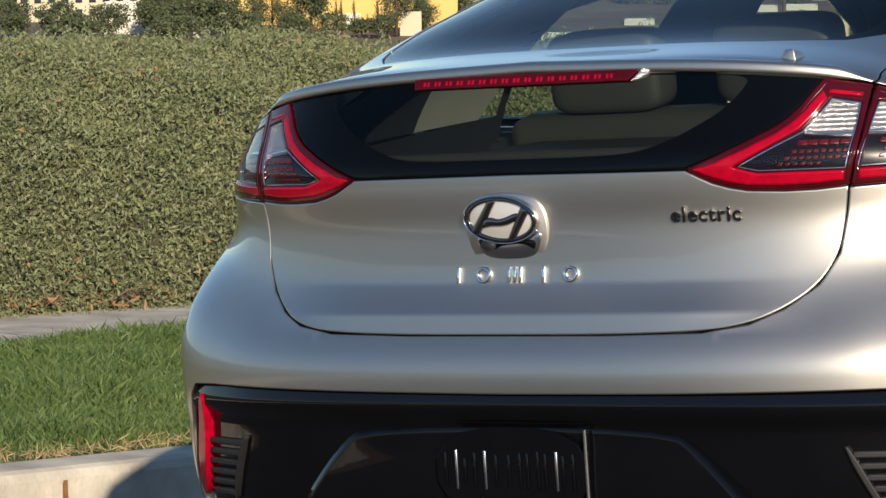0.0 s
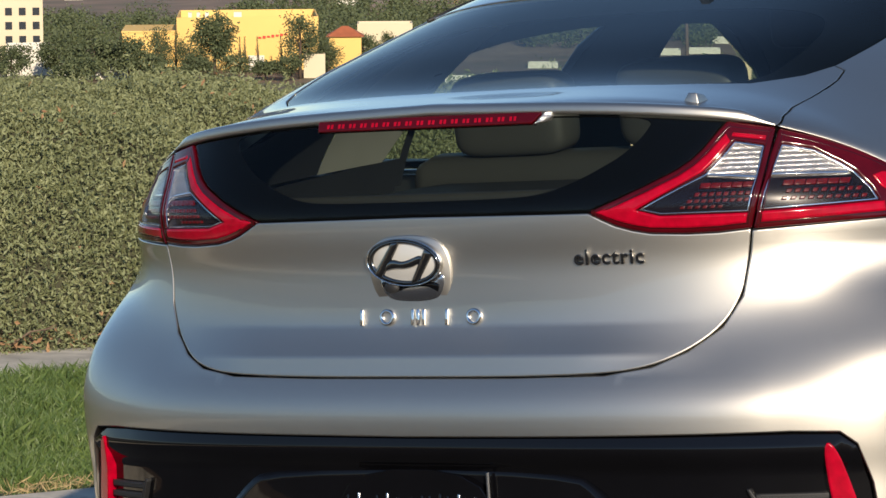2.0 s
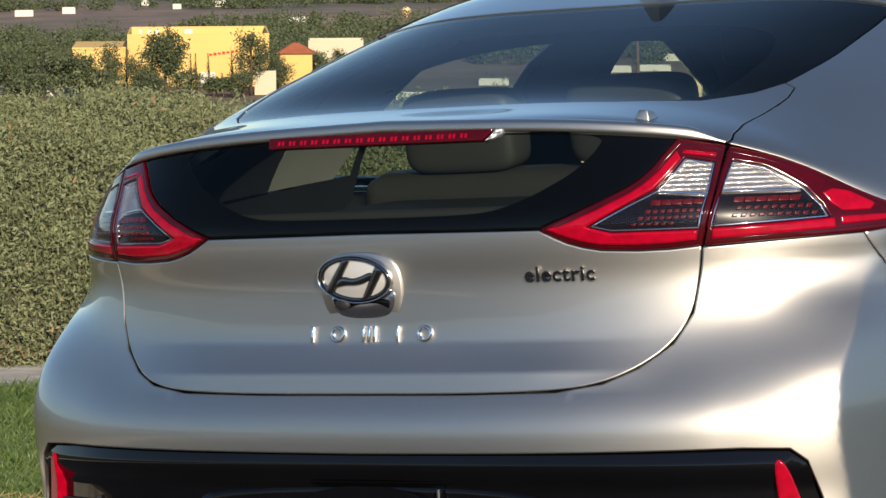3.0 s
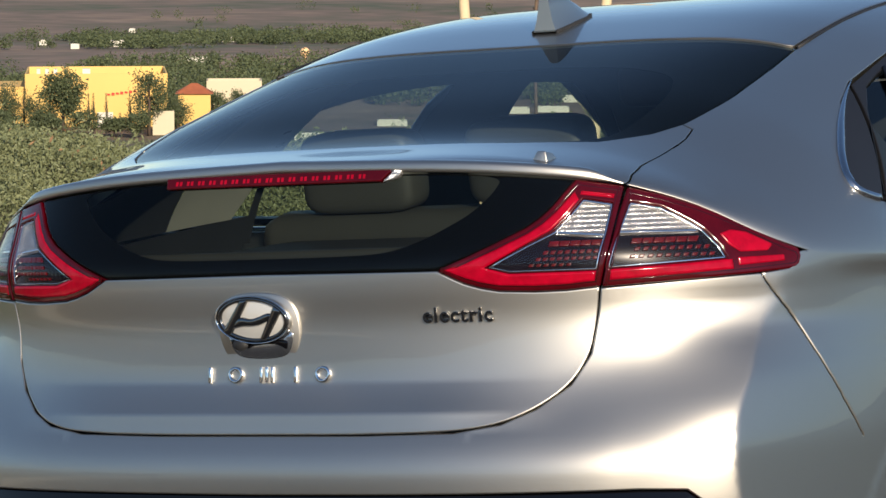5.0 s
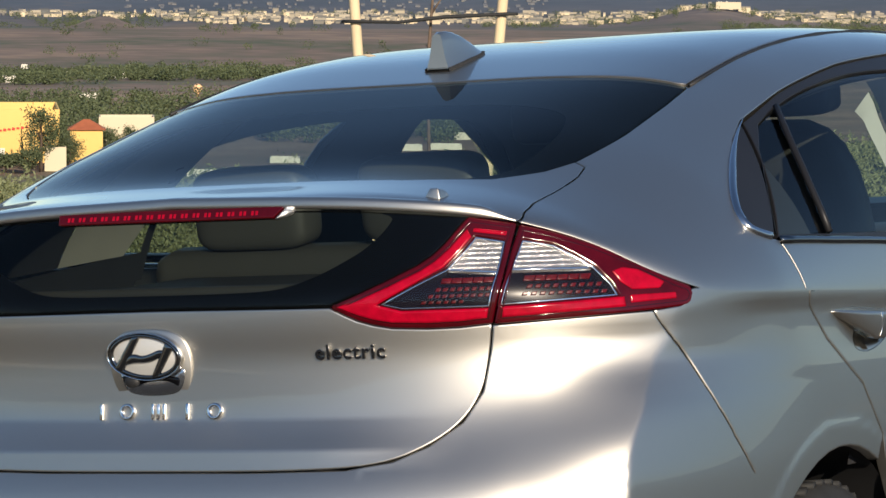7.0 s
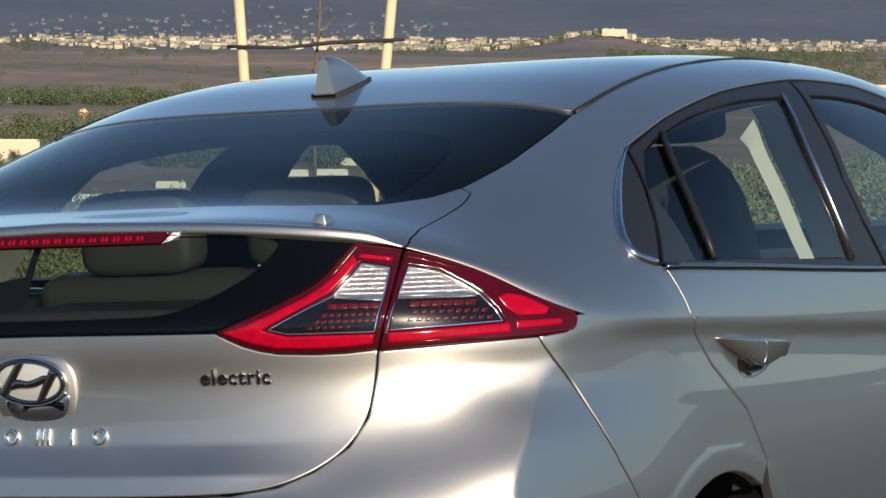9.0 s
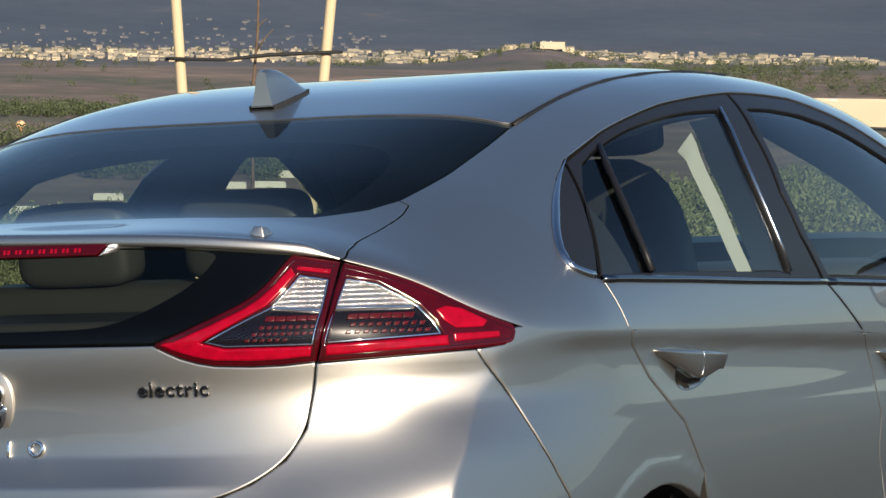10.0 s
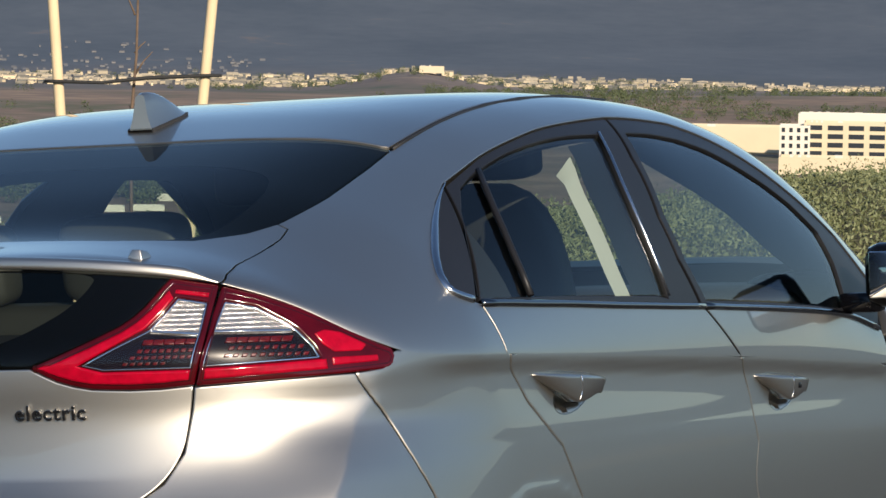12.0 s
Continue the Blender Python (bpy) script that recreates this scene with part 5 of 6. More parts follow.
# ---- badges on the tailgate ----
def on_skin(u, z, out=0.0):
    """A pose on the skin: x along it, y up it, z outwards."""
    p, n = frame_of(lower, np.array([[u, z]]))
    n = Vector(n[0])
    x = (Vector(lower(u + 0.01, z)) - Vector(lower(u - 0.01, z))).normalized()
    y = n.cross(x)
    return Matrix.Translation(Vector(p[0]) + n * out) @ Matrix((x, y, n)).transposed().to_4x4()


def raised(name, outline, height, mat, parent, m, bevel=0.0012, label="", smooth_shade=False):
    """A flat shape with a bevelled rim, raised from the plane of m."""
    bm = bmesh.new()
    o = np.array(outline, float)
    o = o if area(o) > 0 else o[::-1]
    rows = [(o, 0.0), (o, height - bevel), (inset(o, bevel), height)]
    vs = [[bm.verts.new((x, y, h)) for x, y in pts] for pts, h in rows]
    k = len(o)
    for a, b in zip(vs, vs[1:]):
        for i in range(k):
            bm.faces.new((a[i], a[(i + 1) % k], b[(i + 1) % k], b[i]))
    bm.faces.new(vs[-1])
    bmesh.ops.triangulate(bm, faces=[f for f in bm.faces if len(f.verts) > 4])
    bm.transform(m)
    return part(name, bm, mat, parent, label, smooth_shade)


def oval(rx, ry, k=40, p=2.0):
    return [(rx * math.copysign(abs(math.cos(a)) ** (2 / p), math.cos(a)), ry * math.copysign(abs(math.sin(a)) ** (2 / p), math.sin(a))) for a in np.linspace(0, 2 * math.pi, k, endpoint=False)]


emblem = new("emblem")
emblem.parent = tailgate
tagged(emblem, "chrome oval badge above a camera recess")
plate_o = rounded([(-0.078, 0.010), (-0.072, -0.050), (-0.045, -0.080), (0.052, -0.080), (0.080, -0.048), (0.083, 0.010), (0.060, 0.040), (0, 0.047), (-0.055, 0.040)], 3)
raised("surround", plate_o * (1.04, 1.03), 0.005, PAINT, emblem, on_skin(-0.0165, 0.884), 0.002, "", True)
raised("recess", rounded([(-0.066, -0.022), (-0.058, -0.050), (-0.038, -0.070), (0.046, -0.070), (0.067, -0.050), (0.073, -0.012), (0, -0.030)], 2), 0.0065, SATIN, emblem, on_skin(-0.014, 0.884), 0.0035, "bright handle recess", True)
raised("finger_gap", rounded([(-0.058, -0.030), (-0.054, -0.044), (-0.036, -0.052), (-0.010, -0.043), (0.030, -0.040), (0.048, -0.047), (0.055, -0.052), (0.059, -0.034), (0.03, -0.034), (-0.03, -0.036)], 2), 0.0085, GLOSS_BLACK, emblem, on_skin(-0.014, 0.884), 0.001, "dark gap behind the badge", True)
bm = bmesh.new()
bmesh.ops.create_uvsphere(bm, u_segments=20, v_segments=10, radius=0.012, matrix=on_skin(-0.048, 0.842, 0.009) @ Matrix.Diagonal((1.25, 0.9, 0.6, 1)))
part("camera", bm, MATT_BLACK, emblem, "small black camera")
m_em = on_skin(-0.018, 0.886, 0.009) @ pose(0, 0, 0, 0, 0, -3)
raised("disc", oval(0.070, 0.037), 0.003, BADGE_DISC, emblem, m_em, 0.001, "", True)


def hoop(name, outer, inner, low, high, mat):
    """An oval ring with a rounded top between two half-axes."""
    bm = bmesh.new()
    ro, ri = np.array(oval(*outer, 64)), np.array(oval(*inner, 64))
    rows = [(ro, 0.0), (ro * 0.993, high * 0.7), (ro * 0.75 + ri * 0.25, high), (ro * 0.35 + ri * 0.65, high), (ri * 1.006, high * 0.8), (ri, low)]
    rv = [[bm.verts.new((x, y, h)) for x, y in pts] for pts, h in rows]
    for a, b in zip(rv, rv[1:]):
        for i in range(64):
            bm.faces.new((a[i], a[(i + 1) % 64], b[(i + 1) % 64], b[i]))
    bm.transform(m_em)
    return part(name, bm, mat, emblem)


hoop("ring", (0.0755, 0.0415), (0.0715, 0.0385), 0.003, 0.0085, CHROME)
# dark reflections of the inner ring and bars are put into their metal colour
hoop("inner_ring", (0.0713, 0.0383), (0.0625, 0.0318), 0.002, 0.0075, DARKENED_CHROME)
for bar in ([(-0.061, -0.0225), (-0.046, -0.031), (-0.006, 0.0345), (-0.022, 0.0335)], [(0.012, -0.0360), (0.027, -0.0330), (0.059, 0.0175), (0.044, 0.0260)]):
    raised("bar", soft_corners(bar, 0.005), 0.0085, DARKENED_CHROME, emblem, m_em, 0.0022, "", True)
sweep = [(-0.042, -0.018), (-0.020, -0.011), (0.002, -0.011), (0.022, -0.006), (0.042, 0.007), (0.032, 0.014), (0.012, 0.005), (-0.006, 0.000), (-0.020, 0.004), (-0.032, 0.000)]
raised("bar", rounded(sweep, 2), 0.0085, DARKENED_CHROME, emblem, m_em, 0.0022, "", True)

# the model badge, as plain chrome bars and rings
badge = new("model_badge")
badge.parent = tailgate
tagged(badge, "row of five small chrome badge pieces")
for u, sort in ((-0.115, 0), (-0.063, 1), (0.000, 2), (0.057, 0), (0.110, 3)):
    m = on_skin(u, 0.790)
    if sort in (1, 3):
        bm = bmesh.new()
        ro, ri = np.array(oval(0.0155, 0.0145, 28)), np.array(oval(0.0085, 0.0080, 28))
        rv = [[bm.verts.new((x, y, h)) for x, y in pts] for pts, h in ((ro, 0.0), (ro, 0.0045), ((ro + ri) / 2, 0.0065), (ri, 0.0045), (ri, 0.0))]
        for a, b in zip(rv, rv[1:]):
            for i in range(28):
                bm.faces.new((a[i], a[(i + 1) % 28], b[(i + 1) % 28], b[i]))
        bm.transform(m)
        part("badge_ring", bm, CHROME, badge)
    else:
        bars = [(0.0, 0.0, 0.006, 0.028, 0)] if sort == 0 else [(-0.011, 0, 0.006, 0.028, 0), (0.011, 0, 0.006, 0.028, 0), (0, 0, 0.007, 0.028, 0)]
        bm = bmesh.new()
        for x, y, w, h, r in bars:
            block(bm, (x, y, 0.003), (w, h, 0.006), (0, 0, r), 0.0018)
        bm.transform(m)
        part("badge_bar", bm, CHROME, badge)
txt = bpy.data.curves.new("word", "FONT")
txt.body, txt.size, txt.extrude, txt.bevel_depth, txt.offset = "electric", 0.042, 0.0022, 0.0006, 0.0005
txt.space_character = 1.16
_t = bpy.data.objects.new("word", txt)
scene.collection.objects.link(_t)
bpy.context.view_layer.update()
me = bpy.data.meshes.new_from_object(_t.evaluated_get(bpy.context.evaluated_depsgraph_get()))
bpy.data.objects.remove(_t)
bpy.data.curves.remove(txt)
co = np.zeros(len(me.vertices) * 3)
me.vertices.foreach_get("co", co)
co = co.reshape(-1, 3)
wide = co[:, 0].max() - co[:, 0].min()
fit_w = 0.122 / wide
me.transform(on_skin(0.366, 0.886, 0.001) @ Matrix.Diagonal((fit_w, fit_w, 1, 1)) @ Matrix.Translation((-(co[:, 0].max() + co[:, 0].min()) / 2, -0.0145, 0.0022)))
# the letters' dark reflections are likewise in the metal's colour
me.materials.clear()
me.materials.append(DARKENED_CHROME)
word = new("word_badge", me)
word.parent = tailgate
tagged(word, "chrome lettering reading electric")

# ---- lower bumper: plaque, plate, reflectors, grilles ----
def plaque_skin(u, z):
    """The plate's recess: its foot comes out, so that it leans back to the sky."""
    u, z = np.broadcast_arrays(np.asarray(u, float), np.asarray(z, float))
    p, n = frame_of(insert_skin, np.stack([u.ravel(), z.ravel()], 1))
    return (p + n * (0.001 + 0.17 * np.maximum(0.53 - z.ravel(), 0))[:, None]).reshape(*u.shape, 3)


plaque = [(-0.30, 0.531), (0.30, 0.536), (0.36, 0.50), (0.47, 0.38), (0.50, 0.30), (-0.50, 0.30), (-0.47, 0.38), (-0.36, 0.50)]
panel("plate_recess", [patch(plaque_skin, rounded(plaque, 2), 0.03, gap=0.0, lift=0.001, deep=0.04, edge=0.012)], GLOSS_BLACK, bumper, "smooth black recess for the plate")
plate = new("number_plate")
plate.parent = bumper
tagged(plate, "black plate with raised unreadable characters")
m_pl = on_skin(0.006, 0.462, 0.0) @ Matrix.Translation((0, 0, 0.005)) @ pose(0, 0, 0, -8)
raised("plate_body", rounded([(-0.152, -0.076), (0.152, -0.076), (0.152, 0.076), (-0.152, 0.076)], 2), 0.004, GLOSS_BLACK, plate, m_pl, 0.001)
# the reflection on the right edge, laid on as a chrome strip
raised("plate_edge_glint", resample(np.array([(0.146, -0.076), (0.1525, -0.076), (0.1525, 0.074), (0.146, 0.074)]), 0.03), 0.007, CHROME, plate, m_pl, 0.002, "chrome strip standing in for the glint on the plate's edge")
# bars flagged 1 are satin metal, standing in for sun glints on black characters
for x, bars in ((-0.121, ((-0.011, 0.9, 0), (0.011, 1.0, 1))), (-0.083, ((-0.010, 0.6, 0), (0.010, 0.9, 0))), (-0.044, ((-0.008, 1.0, 1), (0.014, 0.8, 0))), (0.006, ((-0.010, 0.8, 0), (0.012, 0.9, 0))), (0.043, ((-0.010, 0.9, 0), (0.011, 1.0, 0))), (0.080, ((-0.011, 0.9, 0), (0.011, 1.0, 1))), (0.114, ((-0.010, 0.8, 0), (0.010, 0.9, 0)))):
    for dx, tall, bright in bars:
        bm = bmesh.new()
        block(bm, (x + dx, 0.002, 0.005), (0.0050, 0.068 * tall, 0.004), (0, 0, 0), 0.0015)
        bm.transform(m_pl)
        part("plate_bar", bm, SATIN if bright else GLOSS_BLACK, plate)
REFL = [(0.752, 0.578), (0.775, 0.577), (0.803, 0.50), (0.845, 0.39), (0.80, 0.385), (0.762, 0.48)]
both("rear_reflector", [patch(lower, rounded(REFL, 2), 0.015, gap=0.0, lift=0.0015, deep=0.02, edge=0.004)], BRIGHT_RED, bumper, "tall narrow red bumper reflector")
for mirror in (False, True):
    for i in range(6):
        z = 0.492 - i * 0.019
        u0, u1 = 0.630 + i * 0.010, 0.760 + i * 0.004
        panel("grille_slat", [patch(insert_skin, [(u0, z - 0.006), (u1, z - 0.006), (u1, z + 0.005), (u0, z + 0.005)], 0.02, gap=0.0, lift=0.009, deep=0.010, edge=0.003)], MATT_BLACK, bumper, "", mirror)
    panel("grille_frame", [patch(insert_skin, rounded([(0.612, 0.505), (0.625, 0.505), (0.692, 0.385), (0.678, 0.385)], 1), 0.02, gap=0.0, lift=0.010, deep=0.012)], MATT_BLACK, bumper, "", mirror)

# ---- antenna fin and washer jet ----
def fin():
    """A shark fin: an upright rear face, two hollowed flanks and a narrow crown."""
    bm, seal = bmesh.new(), bmesh.new()
    rows = ((1.108, 0.068, 0.024, 0.009), (1.118, 0.070, 0.026, 0.009), (1.138, 0.067, 0.027, 0.008), (1.165, 0.059, 0.028, 0.007), (1.20, 0.045, 0.026, 0.006), (1.235, 0.028, 0.021, 0.005),
            (1.262, 0.014, 0.015, 0.003), (1.288, 0.002, 0.005, 0.001))
    sect = lambda w, c, h: [(-w, 0), (-(0.62 * w + 0.38 * c) * 0.94, 0.32 * h), (-(0.25 * w + 0.75 * c) * 0.94, 0.70 * h), (-c, 0.95 * h), (-c * 0.5, h), (c * 0.5, h), (c, 0.95 * h),
                            ((0.25 * w + 0.75 * c) * 0.94, 0.70 * h), ((0.62 * w + 0.38 * c) * 0.94, 0.32 * h), (w, 0)]
    rings, low = [], []
    for y, h, w, c in rows:
        z = float(ROOF_Z(y)) + 0.004
        rings.append([bm.verts.new((x, y, z + k)) for x, k in sect(w, c, h)])
        low.append([seal.verts.new((x * (w + 0.003), y + (0.004 if y > 1.2 else -0.003), z + k)) for x, k in ((-1, -0.006), (-1, 0.0015), (1, 0.0015), (1, -0.006))])
    for m, rs in ((bm, rings), (seal, low)):
        for a, b in zip(rs, rs[1:]):
            for i in range(len(a) - 1):
                m.faces.new((a[i], b[i], b[i + 1], a[i + 1]))
    y, h, w, c = rows[0]
    bm.faces.new([bm.verts.new((x, y, float(ROOF_Z(y)) + 0.004 + k)) for x, k in sect(w, c, h)])
    f = part("antenna_fin", bm, PAINT, car, "silver shark-fin roof antenna")
    part("seal", seal, RUBBER, f, "black rubber seal")
    return f


fin()
bm = bmesh.new()
base = Vector(upper(0.612, 0.222))
jet = [bm.verts.new(base + Vector(v)) for v in ((-0.017, -0.014, -0.006), (0.015, -0.014, -0.006), (0.015, 0.030, -0.004), (-0.017, 0.030, -0.004), (-0.006, -0.010, 0.014), (0.010, -0.010, 0.013), (0.010, 0.016, 0.010), (-0.006, 0.016, 0.011))]
for f in ((0, 1, 5, 4), (1, 2, 6, 5), (2, 3, 7, 6), (3, 0, 4, 7), (4, 5, 6, 7), (3, 2, 1, 0)):
    bm.faces.new([jet[i] for i in f])
bmesh.ops.bevel(bm, geom=bm.edges[:], offset=0.002, segments=2, profile=0.5, affect="EDGES")
part("washer_jet", bm, PAINT, tailgate, "small washer jet on the ledge")
for k in (-1, 1):
    bm = bmesh.new()
    tube(bm, [Vector(upper(k * b, y)) + Vector((0, 0, 0.0005)) for b, y in [(0.489, 1.032), (0.486, 1.12), (0.481, 1.30), (0.475, 1.50), (0.468, 1.70), (0.461, 1.95), (0.461, 2.2)]], 0.0036, 8)
    part("roof_moulding", bm, MATT_BLACK, car, "black rubber roof ditch moulding")

# ---- side windows ----
def windows(mirror):
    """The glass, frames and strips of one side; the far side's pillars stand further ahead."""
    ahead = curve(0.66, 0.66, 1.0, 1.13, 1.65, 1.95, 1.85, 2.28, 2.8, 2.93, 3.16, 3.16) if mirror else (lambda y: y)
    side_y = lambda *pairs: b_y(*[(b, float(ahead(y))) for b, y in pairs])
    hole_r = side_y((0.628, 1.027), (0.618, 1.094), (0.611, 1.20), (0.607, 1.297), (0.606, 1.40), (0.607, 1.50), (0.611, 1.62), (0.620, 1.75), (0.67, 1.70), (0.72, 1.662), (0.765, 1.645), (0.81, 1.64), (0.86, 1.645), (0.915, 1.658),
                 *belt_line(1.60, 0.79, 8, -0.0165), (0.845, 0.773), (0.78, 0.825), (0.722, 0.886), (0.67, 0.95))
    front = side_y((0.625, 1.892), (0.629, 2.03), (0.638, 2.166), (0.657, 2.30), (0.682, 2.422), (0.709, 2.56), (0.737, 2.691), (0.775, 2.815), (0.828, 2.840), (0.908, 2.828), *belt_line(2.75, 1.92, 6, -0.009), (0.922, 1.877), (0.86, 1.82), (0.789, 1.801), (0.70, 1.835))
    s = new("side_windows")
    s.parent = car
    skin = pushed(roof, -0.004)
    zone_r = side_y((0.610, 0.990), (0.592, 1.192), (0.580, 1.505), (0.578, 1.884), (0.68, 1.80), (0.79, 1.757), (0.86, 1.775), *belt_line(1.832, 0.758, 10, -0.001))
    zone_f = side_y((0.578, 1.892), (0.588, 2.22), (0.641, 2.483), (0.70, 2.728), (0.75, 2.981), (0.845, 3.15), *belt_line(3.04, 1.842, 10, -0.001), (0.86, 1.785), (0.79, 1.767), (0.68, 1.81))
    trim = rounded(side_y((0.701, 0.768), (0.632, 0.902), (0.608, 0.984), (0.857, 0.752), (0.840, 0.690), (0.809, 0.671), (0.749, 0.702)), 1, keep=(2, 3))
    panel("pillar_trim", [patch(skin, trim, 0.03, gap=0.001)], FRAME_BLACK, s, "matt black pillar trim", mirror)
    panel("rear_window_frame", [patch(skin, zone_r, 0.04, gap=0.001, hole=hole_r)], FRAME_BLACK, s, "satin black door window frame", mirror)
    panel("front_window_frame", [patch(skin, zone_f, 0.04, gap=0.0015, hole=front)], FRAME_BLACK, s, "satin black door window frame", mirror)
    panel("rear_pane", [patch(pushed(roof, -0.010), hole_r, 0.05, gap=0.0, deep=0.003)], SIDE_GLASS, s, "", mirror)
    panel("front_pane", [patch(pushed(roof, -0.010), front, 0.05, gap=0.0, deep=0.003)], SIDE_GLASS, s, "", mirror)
    k = -1 if mirror else 1
    bm = bmesh.new()
    pts = [Vector(upper(b, float(ahead(y)))) for b, y in ((0.617, 1.135), (0.66, 1.088), (0.701, 1.052), (0.74, 1.028), (0.783, 1.006), (0.83, 0.992), (0.876, 0.980))]
    tube(bm, [Vector((q.x * k, q.y, q.z)) - Vector((0.003 * k, 0, 0)) for q in pts], 0.0065, 8)
    part("window_divider", bm, FRAME_BLACK, s, "slim dark quarter-light divider")
    bm = bmesh.new()
    pts = [Vector(upper(b, float(ahead(y)))) for b, y in ((0.600, 1.02), (0.632, 0.898), (0.701, 0.762), (0.749, 0.699), (0.800, 0.668), (0.836, 0.684), (0.861, 0.754))]
    fine = []
    for a, b in zip(pts, pts[1:]):
        fine += [a.lerp(b, j / 5) for j in range(5)]
    fine = [sum((fine[max(0, min(len(fine) - 1, i + j))] for j in range(-3, 4)), Vector()) / 7 for i in range(len(fine))]
    tube(bm, [Vector((q.x * k, q.y, q.z)) for q in fine], [0.001 + 0.008 * smooth(i / 10) for i in range(len(fine))], 8)
    part("chrome_curve", bm, SATIN, s, "chrome strip round the window's rear corner")
    for ya, yb in ((0.757, 1.833), (1.841, 3.02)):
        bm = bmesh.new()
        line = [Vector(upper(float(BELT(y)) + 0.001, y)) for y in np.linspace(ya, yb, 24)]
        tube(bm, [Vector(((q.x + 0.001) * k, q.y, q.z)) for q in line], 0.0075, 8)
        part("belt_strip", bm, DARKENED_CHROME, s, "satin chrome belt strip")
    bm = bmesh.new()
    tube(bm, [Vector(((upper(b, float(ahead(y)))[0] - 0.004) * k, float(ahead(y)), upper(b, float(ahead(y)))[2])) for b, y in ((0.618, 1.757), (0.67, 1.707), (0.72, 1.669), (0.765, 1.652), (0.81, 1.647), (0.86, 1.652), (0.913, 1.665))], 0.004, 8)
    part("window_channel", bm, SATIN, s, "bright window channel edge")
    return s


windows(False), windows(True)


# ---- door handles and mirrors ----
def handle(u0, z0, mirror, parent, hole, button=False):
    k = -1 if mirror else 1
    h = new("door_handle")
    h.parent = parent
    bm = bmesh.new()
    rings, long = [], 0.345
    for t in np.linspace(0, 1, 44):
        u = u0 + long * t
        top = z0 - 0.018 * t
        hh = 0.0015 + 0.045 * (t / 0.42 if t < 0.42 else 1 - 0.40 * smooth_step((t - 0.42) / 0.40) - 0.30 * smooth_step((t - 0.88) / 0.12))
        out = 0.003 + 0.036 * math.sin(math.pi * 0.94 * t) ** 0.75
        c = Vector(lower(u, top))
        r = min(0.0016, 0.05 * hh)
        sect = ((-0.034, 0.0105), (-0.006, 0.0030), (-r, 0.001), (0.0, -r), (-0.0002, -3 * r), (-0.0018, -0.50 * hh), (-0.0055, -hh + 2 * r), (-0.0075, -hh), (-0.0095, -hh), (-0.030, -0.97 * hh))
        rings.append([bm.verts.new((k * (c.x + out + dx), c.y, top + dz)) for dx, dz in sect])
    for a, b in zip(rings, rings[1:]):
        for i in range(10):
            bm.faces.new((a[i], b[i], b[(i + 1) % 10], a[(i + 1) % 10]))
    bm.faces.new(rings[0]), bm.faces.new(rings[-1])
    part("grip", bm, PAINT, h)
    line = bmesh.new()
    tube(line, [Vector(v) + Vector((0.0006 * k, 0, 0)) for v in [(k * (Vector(lower(u0 + long * 0.42, z0 - 0.0065)).x + 0.003 + 0.036 * math.sin(math.pi * 0.94 * 0.42) ** 0.75 + dx),
                Vector(lower(u0 + long * (0.42 + 0.05 * (0.5 - abs(q - 0.5))), z0)).y, z0 - 0.0065 - 0.0465 * q) for q, dx in ((0.0, 0.0), (0.3, -0.0008), (0.62, -0.0027), (0.9, -0.0050), (1.0, -0.0078))]], 0.0013, 6)
    part("chrome_line", line, CHROME, h)
    if button:
        t = 0.57
        c = Vector(lower(u0 + long * t, z0 - 0.018 * t))
        bm = bmesh.new()
        block(bm, (k * (c.x + 0.0365 * math.sin(math.pi * 0.94 * t) ** 0.75 + 0.0005), c.y, c.z - 0.016), (0.006, 0.016, 0.011), (0, 0, 0), 0.001)
        part("lock_button", bm, GLOSS_BLACK, h, "small black lock button")

    def bowl(u, z):
        p, n = frame_of(lower, np.stack([np.ravel(u), np.ravel(z)], 1))
        r = ((np.ravel(u) - hole[0]) / hole[2]) ** 2 + ((np.ravel(z) - hole[1]) / hole[3]) ** 2
        return (p - n * (0.022 * np.maximum(1 - r, 0) + 0.001)[:, None]).reshape(*np.shape(u), 3)
    panel("handle_recess", [patch(bowl, bowl_edge(hole), 0.010, gap=-0.0025, deep=0.001, edge=0.001)], PAINT, h, "", mirror)


for mirror, rd, fd in ((False, rear_doors[0], front_doors[0]), (True, rear_doors[1], front_doors[1])):
    handle(1.456, 0.908, mirror, rd, REAR_BOWL)
    handle(2.712, 0.860, mirror, fd, FRONT_BOWL, True)
    k = -1 if mirror else 1
    mirror_thing = new("door_mirror")
    mirror_thing.parent = car
    tagged(mirror_thing, "black and silver door mirror")
    bm = bmesh.new()
    block(bm, (k * 1.015, 2.80, 1.062), (0.175, 0.085, 0.145), (0, 0, 0), 0.035)
    part("housing", bm, GLOSS_BLACK, mirror_thing)
    bm = bmesh.new()
    block(bm, (k * 1.015, 2.755, 1.062), (0.135, 0.006, 0.105), (0, 0, 0), 0.003)
    part("mirror_glass", bm, CHROME, mirror_thing)
    bm = bmesh.new()
    block(bm, (k * 0.91, 2.82, 1.00), (0.10, 0.06, 0.045), (0, 0, 0), 0.012)
    part("mirror_foot", bm, GLOSS_BLACK, mirror_thing)


